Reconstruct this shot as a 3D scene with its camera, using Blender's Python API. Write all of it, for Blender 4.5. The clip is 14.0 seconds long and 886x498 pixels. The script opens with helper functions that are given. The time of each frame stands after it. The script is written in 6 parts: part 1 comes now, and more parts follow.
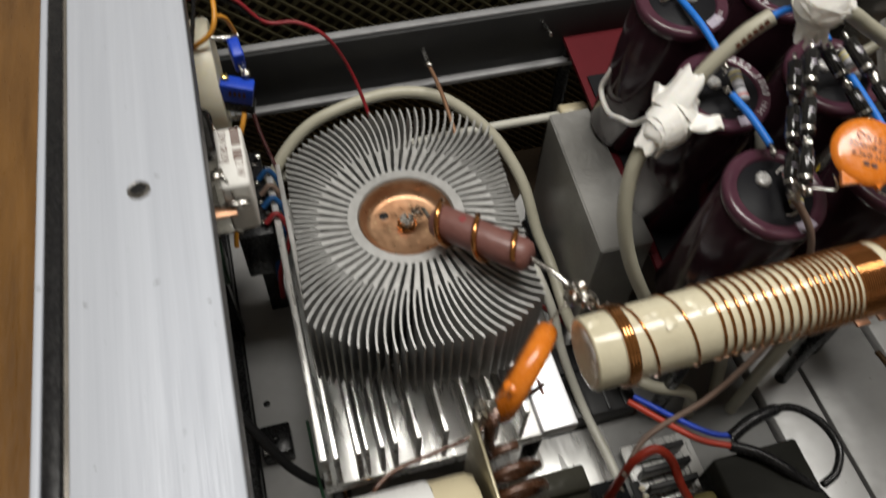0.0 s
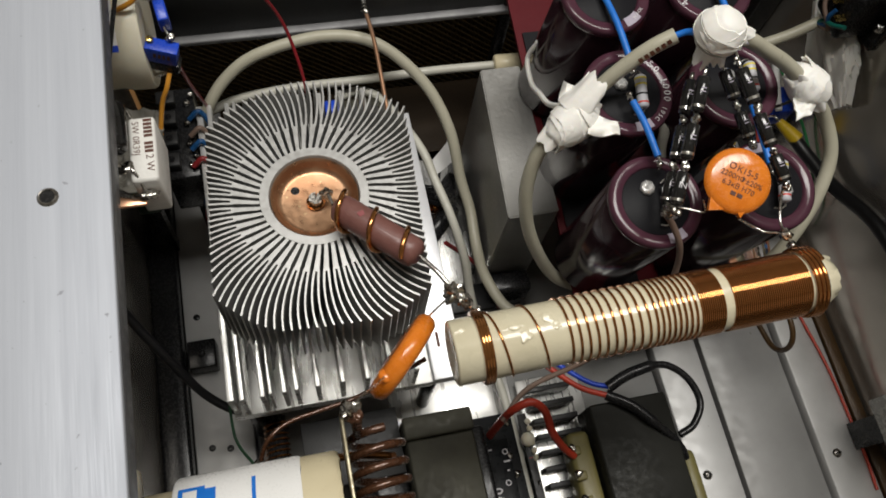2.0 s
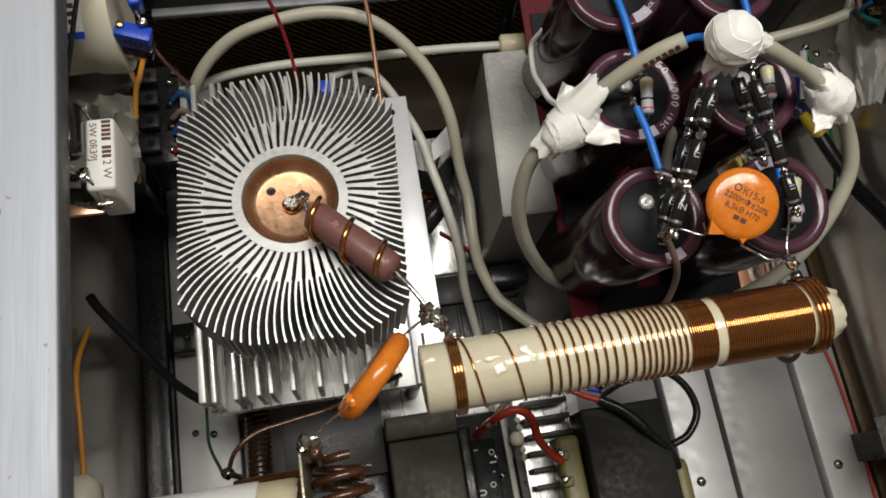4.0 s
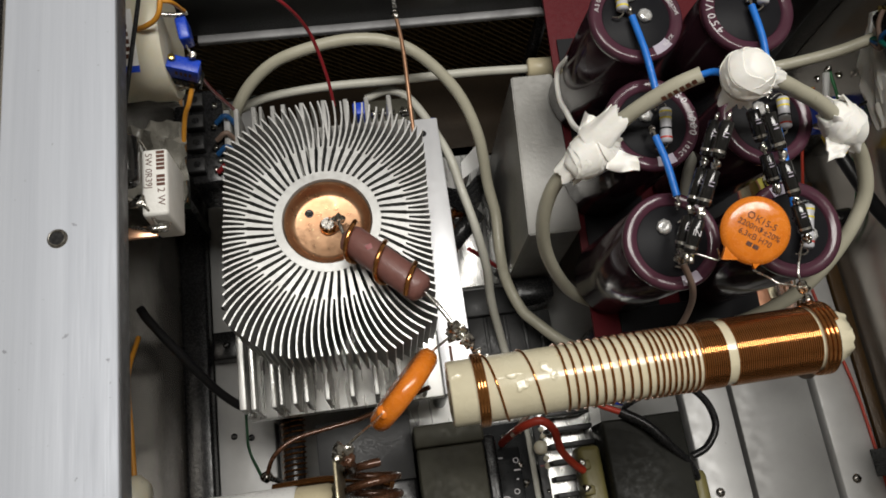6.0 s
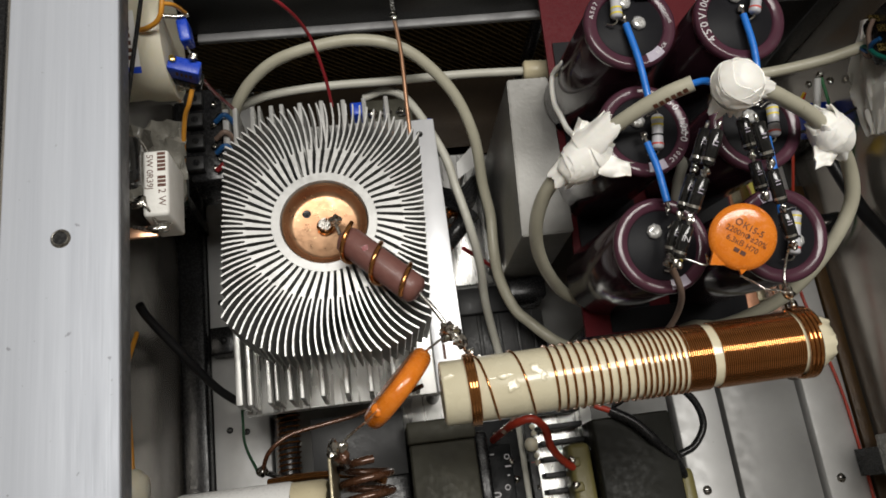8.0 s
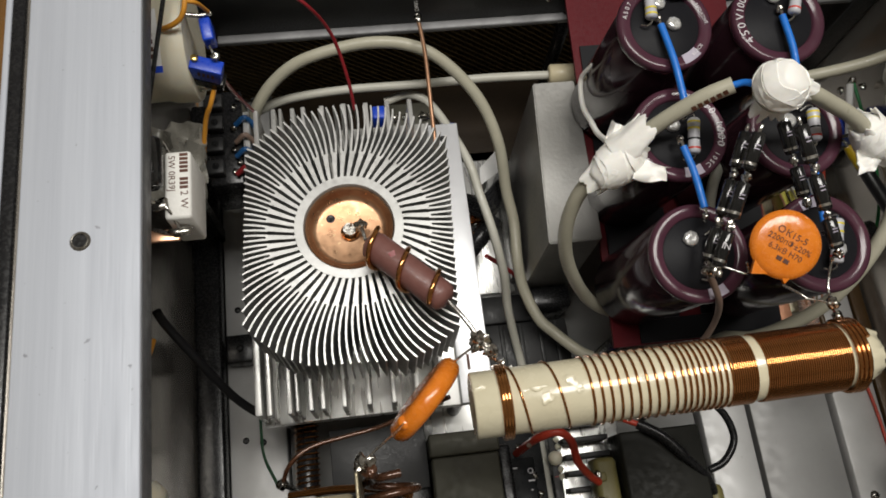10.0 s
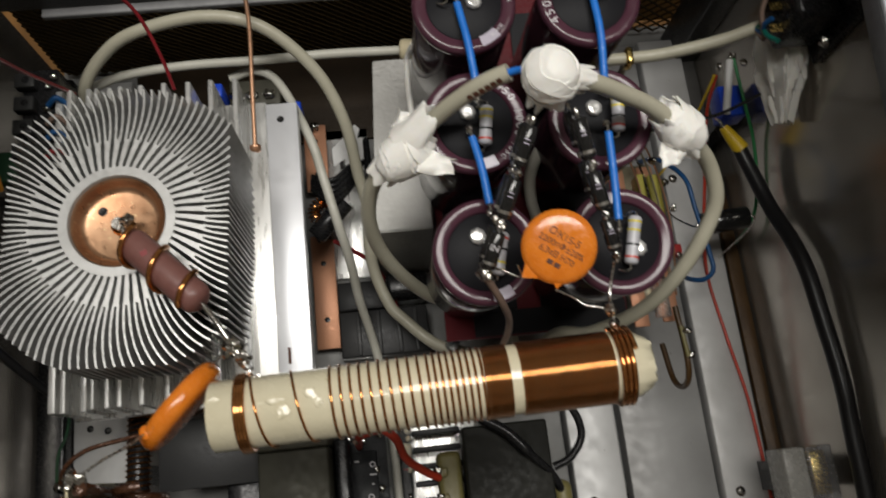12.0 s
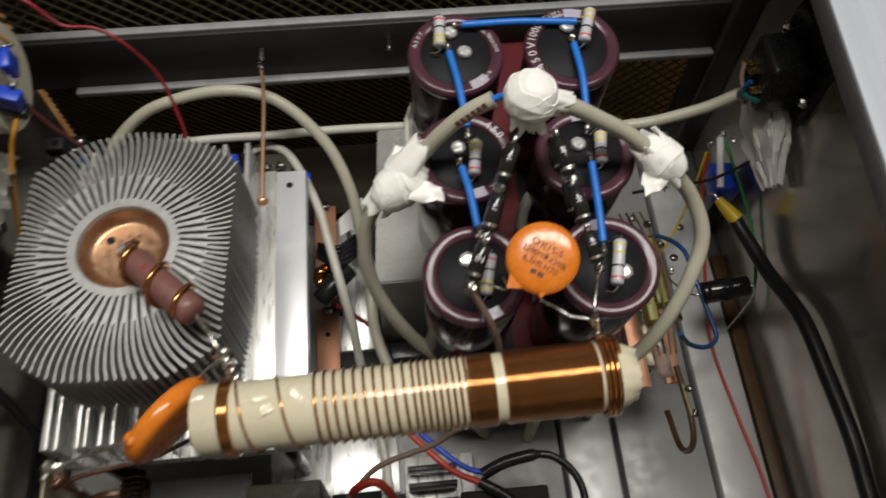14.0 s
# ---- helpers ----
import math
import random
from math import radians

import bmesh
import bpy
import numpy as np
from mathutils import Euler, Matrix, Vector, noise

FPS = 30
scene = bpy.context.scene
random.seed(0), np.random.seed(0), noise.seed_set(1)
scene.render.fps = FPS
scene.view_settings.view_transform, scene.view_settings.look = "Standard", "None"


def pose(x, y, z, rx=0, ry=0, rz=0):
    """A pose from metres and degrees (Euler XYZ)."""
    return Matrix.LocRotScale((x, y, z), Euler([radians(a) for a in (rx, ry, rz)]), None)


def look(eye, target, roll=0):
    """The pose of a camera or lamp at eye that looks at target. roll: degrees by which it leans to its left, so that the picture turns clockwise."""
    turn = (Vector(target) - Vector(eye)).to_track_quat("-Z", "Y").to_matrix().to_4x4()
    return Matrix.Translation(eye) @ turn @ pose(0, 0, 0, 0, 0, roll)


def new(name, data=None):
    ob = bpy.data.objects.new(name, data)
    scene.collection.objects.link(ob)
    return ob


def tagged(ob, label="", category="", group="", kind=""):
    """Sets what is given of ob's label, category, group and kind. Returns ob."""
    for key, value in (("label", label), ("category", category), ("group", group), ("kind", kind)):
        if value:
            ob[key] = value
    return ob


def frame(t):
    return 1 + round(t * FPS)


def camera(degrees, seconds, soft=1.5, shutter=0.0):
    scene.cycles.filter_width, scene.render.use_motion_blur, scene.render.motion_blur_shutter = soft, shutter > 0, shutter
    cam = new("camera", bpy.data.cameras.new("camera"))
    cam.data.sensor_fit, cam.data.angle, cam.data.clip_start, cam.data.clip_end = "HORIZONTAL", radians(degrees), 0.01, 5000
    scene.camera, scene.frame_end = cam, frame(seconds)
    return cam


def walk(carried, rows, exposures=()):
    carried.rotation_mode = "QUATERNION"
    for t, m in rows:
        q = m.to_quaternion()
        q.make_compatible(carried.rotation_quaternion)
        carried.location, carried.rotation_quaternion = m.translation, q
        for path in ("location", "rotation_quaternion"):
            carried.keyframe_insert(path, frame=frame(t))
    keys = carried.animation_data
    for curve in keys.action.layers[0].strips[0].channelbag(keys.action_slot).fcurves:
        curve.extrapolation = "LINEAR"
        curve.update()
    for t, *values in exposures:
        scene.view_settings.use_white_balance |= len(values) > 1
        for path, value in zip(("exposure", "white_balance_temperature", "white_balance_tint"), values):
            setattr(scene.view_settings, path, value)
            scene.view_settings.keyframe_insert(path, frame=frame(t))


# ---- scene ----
cam = camera(58.6, 14.0, soft=1.7, shutter=0.5)
# seconds, place in metres, turn in degrees
ROWS = [
    (0, -0.03679, 0.00257, 0.43378, 34.723, -1.843, -15.199),
    (0.5, -0.03614, 0.04065, 0.46276, 30.724, -1.821, -14.290),
    (1, -0.02950, 0.03668, 0.47562, 26.315, -2.131, -12.286),
    (1.5, -0.01019, 0.03557, 0.48259, 24.964, -5.060, -12.491),
    (2, -0.00265, 0.02996, 0.48706, 23.333, -5.833, -11.869),
    (2.5, 0.00364, 0.03252, 0.48295, 22.284, -5.349, -10.554),
    (3, 0.01148, 0.04191, 0.48069, 21.485, -4.868, -10.297),
    (5.3, 0.02358, 0.06765, 0.48989, 16.517, -4.908, -7.671),
    (5.5, 0.02364, 0.06648, 0.49520, 17.266, -4.275, -7.909),
    (6, 0.02079, 0.06037, 0.50204, 18.912, -3.072, -7.893),
    (6.5, 0.02122, 0.06140, 0.50705, 18.270, -3.572, -7.424),
    (7, 0.02043, 0.06253, 0.50747, 18.403, -3.402, -7.294),
    (7.2, 0.02123, 0.06161, 0.50963, 18.306, -3.629, -7.261),
    (9.3, 0.01481, 0.06537, 0.50767, 18.456, -3.558, -7.552),
    (9.5, 0.01124, 0.06675, 0.50137, 18.008, -3.549, -7.342),
    (10, 0.01350, 0.06496, 0.49804, 19.031, -3.166, -6.832),
    (10.5, 0.03138, 0.06800, 0.49904, 17.920, -2.761, -6.770),
    (11, 0.06060, 0.07166, 0.49669, 16.701, -3.198, -5.645),
    (11.5, 0.09269, 0.08261, 0.49334, 16.153, -2.472, -5.705),
    (12, 0.11053, 0.07487, 0.48823, 15.992, -2.236, -6.166),
    (12.5, 0.13794, 0.05480, 0.48396, 17.111, -2.644, -7.992),
    (13, 0.15755, 0.06024, 0.48238, 19.709, -1.410, -8.629),
    (13.5, 0.14650, 0.06618, 0.47622, 21.619, -0.700, -7.918),
    (14, 0.11992, 0.02140, 0.47762, 27.438, -0.539, -5.171),
]
walk(cam, [(t, pose(x, y, z, rx, ry, rz)) for t, x, y, z, rx, ry, rz in ROWS],
     [(0, 0.12), (0.5, -0.18), (1, -0.12), (2, -0.02), (3, -0.03), (10.5, -0.03), (11, -0.12), (11.5, -0.21), (12, -0.21), (12.5, -0.15), (13, 0.06), (13.5, 0.05), (14, 0.02)])

# ---- light: one ceiling lamp in a closed room ----
world = bpy.data.worlds.new("world")
scene.world = world
world.use_nodes = True
world.node_tree.nodes["Background"].inputs[0].default_value = (0.5, 0.55, 0.6, 1)
world.node_tree.nodes["Background"].inputs[1].default_value = 0.05
scene.view_settings.exposure = 0.0


def area_lamp(name, eye, target, sx, sy, watts, colour):
    d = bpy.data.lights.new(name, "AREA")
    d.shape, d.size, d.size_y, d.energy, d.color = "RECTANGLE", sx, sy, watts, colour
    ob = new(name, d)
    ob.matrix_world = look(eye, target)
    return ob


area_lamp("ceiling_lamp_light", (0.20, 0.32, 1.96), (0.20, 0.32, 0), 1.5, 0.45, 36, (1.0, 0.97, 0.915))


# ---- materials ----
def mat(name, base, rough=0.5, metal=0.0, second=None, scale=60.0, amount=0.5, bump=0.1, grain=900.0,
        stretch=(1, 1, 1), coat=0.0, trans=0.0, ior=1.45, alpha=1.0, spots=None, rvar=0.15, subsurf=0.0, island=0.0):
    m = bpy.data.materials.new(name)
    m.use_nodes = True
    nt = m.node_tree
    n, l = nt.nodes, nt.links
    b = n["Principled BSDF"]
    tc = n.new("ShaderNodeTexCoord")
    mp = n.new("ShaderNodeMapping")
    mp.inputs["Scale"].default_value = stretch
    l.new(tc.outputs["Object"], mp.inputs["Vector"])
    big = n.new("ShaderNodeTexNoise")
    big.inputs["Scale"].default_value, big.inputs["Detail"].default_value = scale, 5
    fine = n.new("ShaderNodeTexNoise")
    fine.inputs["Scale"].default_value, fine.inputs["Detail"].default_value = grain, 3
    l.new(mp.outputs[0], big.inputs["Vector"])
    l.new(mp.outputs[0], fine.inputs["Vector"])
    second = second or tuple(c * 0.72 for c in base)
    ramp = n.new("ShaderNodeMapRange")
    ramp.inputs["From Min"].default_value, ramp.inputs["From Max"].default_value = 0.35, 0.7
    ramp.inputs["To Max"].default_value = amount
    l.new(big.outputs["Fac"], ramp.inputs["Value"])
    mix = n.new("ShaderNodeMix")
    mix.data_type = "RGBA"
    mix.inputs["A"].default_value, mix.inputs["B"].default_value = (*base, 1), (*second, 1)
    l.new(ramp.outputs[0], mix.inputs["Factor"])
    out = mix.outputs["Result"]
    if spots:
        colour, size, much = spots
        sp = n.new("ShaderNodeTexNoise")
        sp.inputs["Scale"].default_value, sp.inputs["Detail"].default_value = size, 2
        l.new(tc.outputs["Object"], sp.inputs["Vector"])
        rs = n.new("ShaderNodeMapRange")
        rs.inputs["From Min"].default_value, rs.inputs["From Max"].default_value = 1 - much, 1 - much + 0.05
        l.new(sp.outputs["Fac"], rs.inputs["Value"])
        mx = n.new("ShaderNodeMix")
        mx.data_type = "RGBA"
        mx.inputs["B"].default_value = (*colour, 1)
        l.new(out, mx.inputs["A"])
        l.new(rs.outputs[0], mx.inputs["Factor"])
        out = mx.outputs["Result"]
    if island:
        oi = n.new("ShaderNodeObjectInfo")
        hs = n.new("ShaderNodeHueSaturation")
        mr = n.new("ShaderNodeMapRange")
        mr.inputs["To Min"].default_value, mr.inputs["To Max"].default_value = 1 - island, 1 + island
        l.new(oi.outputs["Random"], mr.inputs["Value"])
        l.new(mr.outputs[0], hs.inputs["Value"])
        l.new(out, hs.inputs["Color"])
        out = hs.outputs["Color"]
    l.new(out, b.inputs["Base Color"])
    rr = n.new("ShaderNodeMapRange")
    rr.inputs["From Min"].default_value, rr.inputs["From Max"].default_value = 0.3, 0.7
    rr.inputs["To Min"].default_value, rr.inputs["To Max"].default_value = max(0.02, rough - rvar), min(1, rough + rvar)
    l.new(fine.outputs["Fac"], rr.inputs["Value"])
    l.new(rr.outputs[0], b.inputs["Roughness"])
    b.inputs["Metallic"].default_value = metal
    b.inputs["Coat Weight"].default_value = coat
    b.inputs["Coat Roughness"].default_value = 0.08
    b.inputs["Transmission Weight"].default_value = trans
    b.inputs["IOR"].default_value = ior
    b.inputs["Alpha"].default_value = alpha
    b.inputs["Subsurface Weight"].default_value = subsurf
    b.inputs["Subsurface Radius"].default_value = (0.004, 0.003, 0.002)
    if bump:
        bp = n.new("ShaderNodeBump")
        bp.inputs["Strength"].default_value, bp.inputs["Distance"].default_value = bump, 0.0004
        l.new(fine.outputs["Fac"], bp.inputs["Height"])
        l.new(bp.outputs[0], b.inputs["Normal"])
    return m


M_RAIL = mat("brushed_aluminium", (0.475, 0.5, 0.55), 0.66, 0.32, (0.41, 0.432, 0.48), 10, 0.9, 0.06, 90, (22, 0.4, 1), spots=((0.28, 0.29, 0.32), 300, 0.285), rvar=0.08)
M_ALU = mat("aluminium_sheet", (0.58, 0.58, 0.575), 0.55, 0.4, (0.43, 0.425, 0.415), 22, 0.9, 0.0, 160, spots=((0.22, 0.215, 0.2), 240, 0.26), rvar=0.1)
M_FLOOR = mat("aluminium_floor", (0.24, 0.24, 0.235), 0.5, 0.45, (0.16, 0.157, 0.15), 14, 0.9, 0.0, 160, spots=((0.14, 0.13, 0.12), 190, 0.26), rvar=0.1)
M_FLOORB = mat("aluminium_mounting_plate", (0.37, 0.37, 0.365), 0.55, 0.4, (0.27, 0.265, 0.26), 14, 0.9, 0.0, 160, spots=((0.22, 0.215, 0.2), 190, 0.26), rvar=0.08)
M_WALL = mat("side_panel_steel", (0.49, 0.455, 0.41), 0.2, 0.78, (0.36, 0.335, 0.295), 9, 0.8, 0.02, 60, rvar=0.05)
M_FIN = mat("cast_aluminium_fin", (0.48, 0.48, 0.47), 0.38, 0.55, (0.36, 0.36, 0.35), 150, 0.7, 0.06, 500, island=0.06, rvar=0.08)
M_HSINK = mat("extruded_aluminium", (0.82, 0.82, 0.80), 0.32, 0.65, (0.64, 0.63, 0.60), 60, 0.5, 0.05, 300, (1, 0.15, 1))
M_PLATE = mat("smooth_bright_plate", (0.80, 0.81, 0.84), 0.36, 0.5, (0.74, 0.75, 0.78), 25, 0.5, 0.0, 200, rvar=0.03)
M_EDGE = mat("dark_brown_strip", (0.07, 0.037, 0.012), 0.4, 0.0, (0.035, 0.02, 0.008), 60, 0.7, 0.1)
M_DARKSHEET = mat("added_dark_sheet", (0.022, 0.014, 0.007), 0.6, 0.0, (0.014, 0.009, 0.005), 40, 0.7, 0.1, ior=1.25)
M_UPMESH = mat("olive_expanded_metal", (0.16, 0.14, 0.075), 0.5, 0.3, (0.10, 0.09, 0.05), 60, 0.6, 0.2)
M_COPPER = mat("machined_copper", (0.47, 0.285, 0.17), 0.34, 0.85, (0.33, 0.165, 0.085), 90, 0.9, 0.12, 240, rvar=0.10, spots=((0.62, 0.45, 0.26), 420, 0.33))
M_WIRE = mat("enamelled_copper", (0.52, 0.22, 0.065), 0.13, 0.95, (0.40, 0.155, 0.042), 90, 0.4, 0.0, 300, coat=0.5, rvar=0.03)
M_DARKWIRE = mat("dark_enamel_wire", (0.080, 0.033, 0.016), 0.25, 0.4, None, 160, 0.6, 0.03, 600, coat=0.6)
M_BARE = mat("bare_copper_wire", (0.84, 0.49, 0.31), 0.33, 0.9, (0.74, 0.40, 0.24), 60, 0.6, 0.0, rvar=0.04)
M_SOLDER = mat("solder", (0.56, 0.55, 0.52), 0.2, 1.0, (0.16, 0.14, 0.11), 500, 0.8, 0.5, 900)
M_TERM = mat("bright_rivet", (0.78, 0.78, 0.77), 0.25, 0.6, (0.6, 0.6, 0.58), 300, 0.6, 0.4, 500)
M_LEAD = mat("tinned_lead", (0.68, 0.67, 0.64), 0.22, 1.0, (0.4, 0.38, 0.34), 300, 0.5, 0.1)
M_TUBE = mat("cream_ceramic_former", (0.66, 0.61, 0.45), 0.25, 0.0, (0.59, 0.53, 0.37), 90, 0.6, 0.6, 110, coat=0.6, spots=((0.55, 0.47, 0.26), 120, 0.28), rvar=0.1)
M_PINK = mat("brown_resistor_body", (0.175, 0.078, 0.066), 0.45, 0.0, (0.14, 0.058, 0.05), 200, 0.6, 0.3, 900, coat=0.1)
M_ORANGE = mat("orange_lacquer", (0.70, 0.20, 0.018), 0.25, 0.0, (0.60, 0.15, 0.01), 200, 0.7, 0.15, 500, coat=0.4)
M_INK = mat("dark_ink", (0.09, 0.03, 0.015), 0.6, bump=0)
M_WHITEINK = mat("white_ink", (0.62, 0.60, 0.62), 0.5, bump=0)
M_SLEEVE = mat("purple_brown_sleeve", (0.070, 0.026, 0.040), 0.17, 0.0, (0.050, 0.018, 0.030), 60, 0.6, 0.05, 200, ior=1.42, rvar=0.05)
# same sleeve as the rims, darkened for the shaded can sides
M_SIDE = mat("shaded_can_sleeve", (0.030, 0.012, 0.017), 0.14, 0.0, (0.020, 0.009, 0.012), 60, 0.6, 0.03, 120, ior=1.36, rvar=0.04)
M_RUBBER = mat("black_rubber_disc", (0.011, 0.011, 0.013), 0.4, 0.0, (0.013, 0.013, 0.015), 150, 0.7, 0.0, ior=1.16, rvar=0.02)
M_LAV = mat("lavender_mark", (0.42, 0.38, 0.46), 0.35, bump=0.05, coat=0.3)
M_BLACK = mat("black_plastic", (0.011, 0.011, 0.012), 0.26, 0.0, (0.018, 0.018, 0.018), 200, 0.6, 0.06, ior=1.36)
M_CABLEBLK = mat("black_cable_jacket", (0.013, 0.013, 0.014), 0.36, 0.0, None, 60, 0.6, 0.0, 300, rvar=0.04)
M_WALLREFL = mat("grey_wall_reflection", (0.055, 0.053, 0.05), 0.6, 0.0, None, 80, 0.7, 0.2, 500)
M_FROST = mat("frosted_plastic", (0.46, 0.45, 0.42), 0.25, 0.0, None, 60, 0.5, 0.05, 300, trans=0.35)
M_DIODE = mat("black_epoxy", (0.010, 0.010, 0.010), 0.14, 0.0, None, 200, 0.5, 0.05, coat=0.4)
M_BLUE = mat("blue_silicone_sleeve", (0.015, 0.17, 0.62), 0.4, 0.0, (0.01, 0.13, 0.5), 200, 0.6, 0.1)
M_DBLUE = mat("blue_plastic", (0.012, 0.06, 0.5), 0.35, 0.0, (0.01, 0.04, 0.36), 200, 0.5, 0.1)
M_CABLE = mat("cream_pvc_cable", (0.44, 0.42, 0.33), 0.42, 0.0, (0.36, 0.34, 0.26), 60, 0.7, 0.1, 400)
M_THIN = mat("pale_pvc_cable", (0.50, 0.49, 0.43), 0.42, 0.0, (0.40, 0.39, 0.33), 60, 0.7, 0.1, 400)
M_TAPE = mat("white_ptfe_tape", (0.88, 0.87, 0.83), 0.5, 0.0, (0.80, 0.78, 0.72), 120, 0.6, 0.3, 500, subsurf=0.1)
M_FILM = mat("cloudy_plastic_film", (0.25, 0.24, 0.21), 0.3, 0.0, (0.15, 0.143, 0.122), 60, 0.8, 0.3, 200)
M_GREYRES = mat("grey_resistor", (0.50, 0.50, 0.53), 0.35, 0.0, (0.42, 0.42, 0.45), 200, 0.5, 0.1, coat=0.2)
M_YELLOW = mat("yellow_band", (0.70, 0.58, 0.04), 0.4, bump=0)
M_REDBAND = mat("red_band", (0.55, 0.05, 0.03), 0.4, bump=0)
M_RED = mat("red_pvc", (0.34, 0.022, 0.022), 0.4, 0.0, None, 100, 0.5, 0.1)
M_DRED = mat("dark_red_pvc", (0.22, 0.018, 0.02), 0.4, 0.0, None, 100, 0.5, 0.1)
M_CRIMSON = mat("crimson_pvc", (0.24, 0.016, 0.022), 0.4, 0.0, None, 100, 0.5, 0.1)
M_ORED = mat("orange_red_pvc", (0.46, 0.045, 0.022), 0.4, 0.0, None, 100, 0.5, 0.1)
M_SBLUE = mat("steel_blue_pvc", (0.012, 0.075, 0.21), 0.4, 0.0, None, 100, 0.5, 0.1)
M_ORW = mat("orange_pvc", (0.62, 0.27, 0.03), 0.4, 0.0, None, 100, 0.5, 0.1)
M_GREEN = mat("green_pvc", (0.02, 0.20, 0.06), 0.4, 0.0, None, 100, 0.5, 0.1)
M_TEAL = mat("teal_pvc", (0.008, 0.13, 0.10), 0.4, 0.0, None, 100, 0.5, 0.1)
M_DGREEN = mat("dark_green_pvc", (0.02, 0.06, 0.03), 0.4, 0.0, None, 100, 0.5, 0.1)
M_YOLIVE = mat("olive_yellow_plastic", (0.30, 0.27, 0.05), 0.4, 0.0, (0.22, 0.19, 0.04), 80, 0.6, 0.1)
M_YW = mat("yellow_pvc", (0.62, 0.42, 0.02), 0.4, 0.0, None, 100, 0.5, 0.1)
M_BRW = mat("brown_rubber_wire", (0.19, 0.13, 0.10), 0.5, 0.0, None, 100, 0.5, 0.1)
M_BOARD = mat("red_board", (0.095, 0.007, 0.011), 0.5, 0.0, (0.07, 0.005, 0.008), 40, 0.6, 0.0, ior=1.22)
M_FERRITE = mat("grey_core", (0.36, 0.355, 0.34), 0.42, 0.75, (0.26, 0.255, 0.24), 40, 0.7, 0.2, 500, spots=((0.44, 0.43, 0.41), 300, 0.25), rvar=0.08)
M_FERRITE2 = mat("dusty_olive_core", (0.060, 0.058, 0.044), 0.5, 0.1, (0.036, 0.034, 0.026), 45, 0.9, 0.10, 300, ior=1.25, spots=((0.085, 0.082, 0.066), 300, 0.25))
M_COREBLK = mat("matt_dark_core", (0.020, 0.020, 0.017), 0.5, 0.0, (0.012, 0.012, 0.010), 40, 0.8, 0.1, 300, ior=1.2)
M_MASK = mat("black_solder_mask", (0.008, 0.009, 0.010), 0.35, 0.0, (0.012, 0.012, 0.013), 120, 0.6, 0.05, 300, ior=1.2)
M_LIP = mat("worn_grey_lip", (0.30, 0.30, 0.305), 0.6, 0.3, (0.21, 0.21, 0.215), 60, 0.9, 0.1, 300, spots=((0.36, 0.36, 0.36), 240, 0.3))
# rail aluminium darkened: the side-facing flange has its shade in the colour
M_RAIL_SHADE = mat("rail_flange_shade", (0.16, 0.165, 0.175), 0.5, 0.5, (0.11, 0.113, 0.12), 40, 0.8, 0.05, 200)
M_OLIVE = mat("olive_tape", (0.16, 0.14, 0.05), 0.45, 0.0, (0.12, 0.10, 0.04), 60, 0.6, 0.2)
M_DARKBAR = mat("dark_painted_bar", (0.028, 0.028, 0.029), 0.42, 0.1, (0.040, 0.040, 0.039), 30, 0.7, 0.12, ior=1.32)
M_NYLON = mat("translucent_nylon", (0.72, 0.68, 0.55), 0.4, 0.0, (0.66, 0.61, 0.47), 60, 0.6, 0.1, subsurf=0.3)
M_WHITE = mat("white_plastic", (0.78, 0.78, 0.77), 0.35, 0.0, (0.72, 0.72, 0.70), 60, 0.6, 0.05)
M_CREAM = mat("cream_plastic", (0.60, 0.53, 0.36), 0.4, 0.0, (0.52, 0.45, 0.29), 60, 0.6, 0.15)
M_CEMENT = mat("white_cement", (0.70, 0.69, 0.66), 0.6, 0.0, (0.62, 0.61, 0.57), 200, 0.7, 0.35, 900)
M_BRASS = mat("brass", (0.70, 0.52, 0.18), 0.25, 1.0, None, 300, 0.5, 0.1)
M_OLDBRASS = mat("tarnished_strip", (0.30, 0.27, 0.19), 0.4, 0.7, (0.20, 0.17, 0.11), 200, 0.7, 0.2)
M_CLAD = mat("copper_clad_board", (0.50, 0.25, 0.15), 0.45, 0.5, (0.50, 0.24, 0.13), 60, 0.6, 0.1)
M_MESH = mat("dark_expanded_metal", (0.055, 0.036, 0.013), 0.7, 0.0, (0.04, 0.026, 0.009), 60, 0.6, 0.0, ior=1.25)
M_LITDESK = mat("brown_backing", (0.36, 0.19, 0.046), 0.6, 0.0, (0.28, 0.14, 0.034), 20, 0.6, 0.1)
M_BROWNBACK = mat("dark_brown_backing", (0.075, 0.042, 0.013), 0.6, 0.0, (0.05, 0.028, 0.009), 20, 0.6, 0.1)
M_WOOD = mat("wooden_desk", (0.20, 0.098, 0.028), 0.42, 0.0, (0.115, 0.054, 0.015), 9, 0.9, 0.1, 60, (9, 1, 1))
M_ROOM = mat("room_paint", (0.72, 0.70, 0.66), 0.8, 0.0, None, 2, 0.3, 0.05, 50)
M_STEELS = mat("steel_screw", (0.40, 0.385, 0.36), 0.32, 1.0, (0.22, 0.2, 0.17), 500, 0.6, 0.2)
M_CLEAR = mat("clear_plastic", (0.8, 0.8, 0.8), 0.15, 0.0, None, 60, 0.3, 0.1, trans=0.85, alpha=0.75)


# ---- building helpers ----
def thing(name, label, category, group="", kind="", at=(0, 0, 0)):
    ob = new(name)
    ob.location = at
    ob.empty_display_size = 0.01
    return tagged(ob, label, category, group, kind)


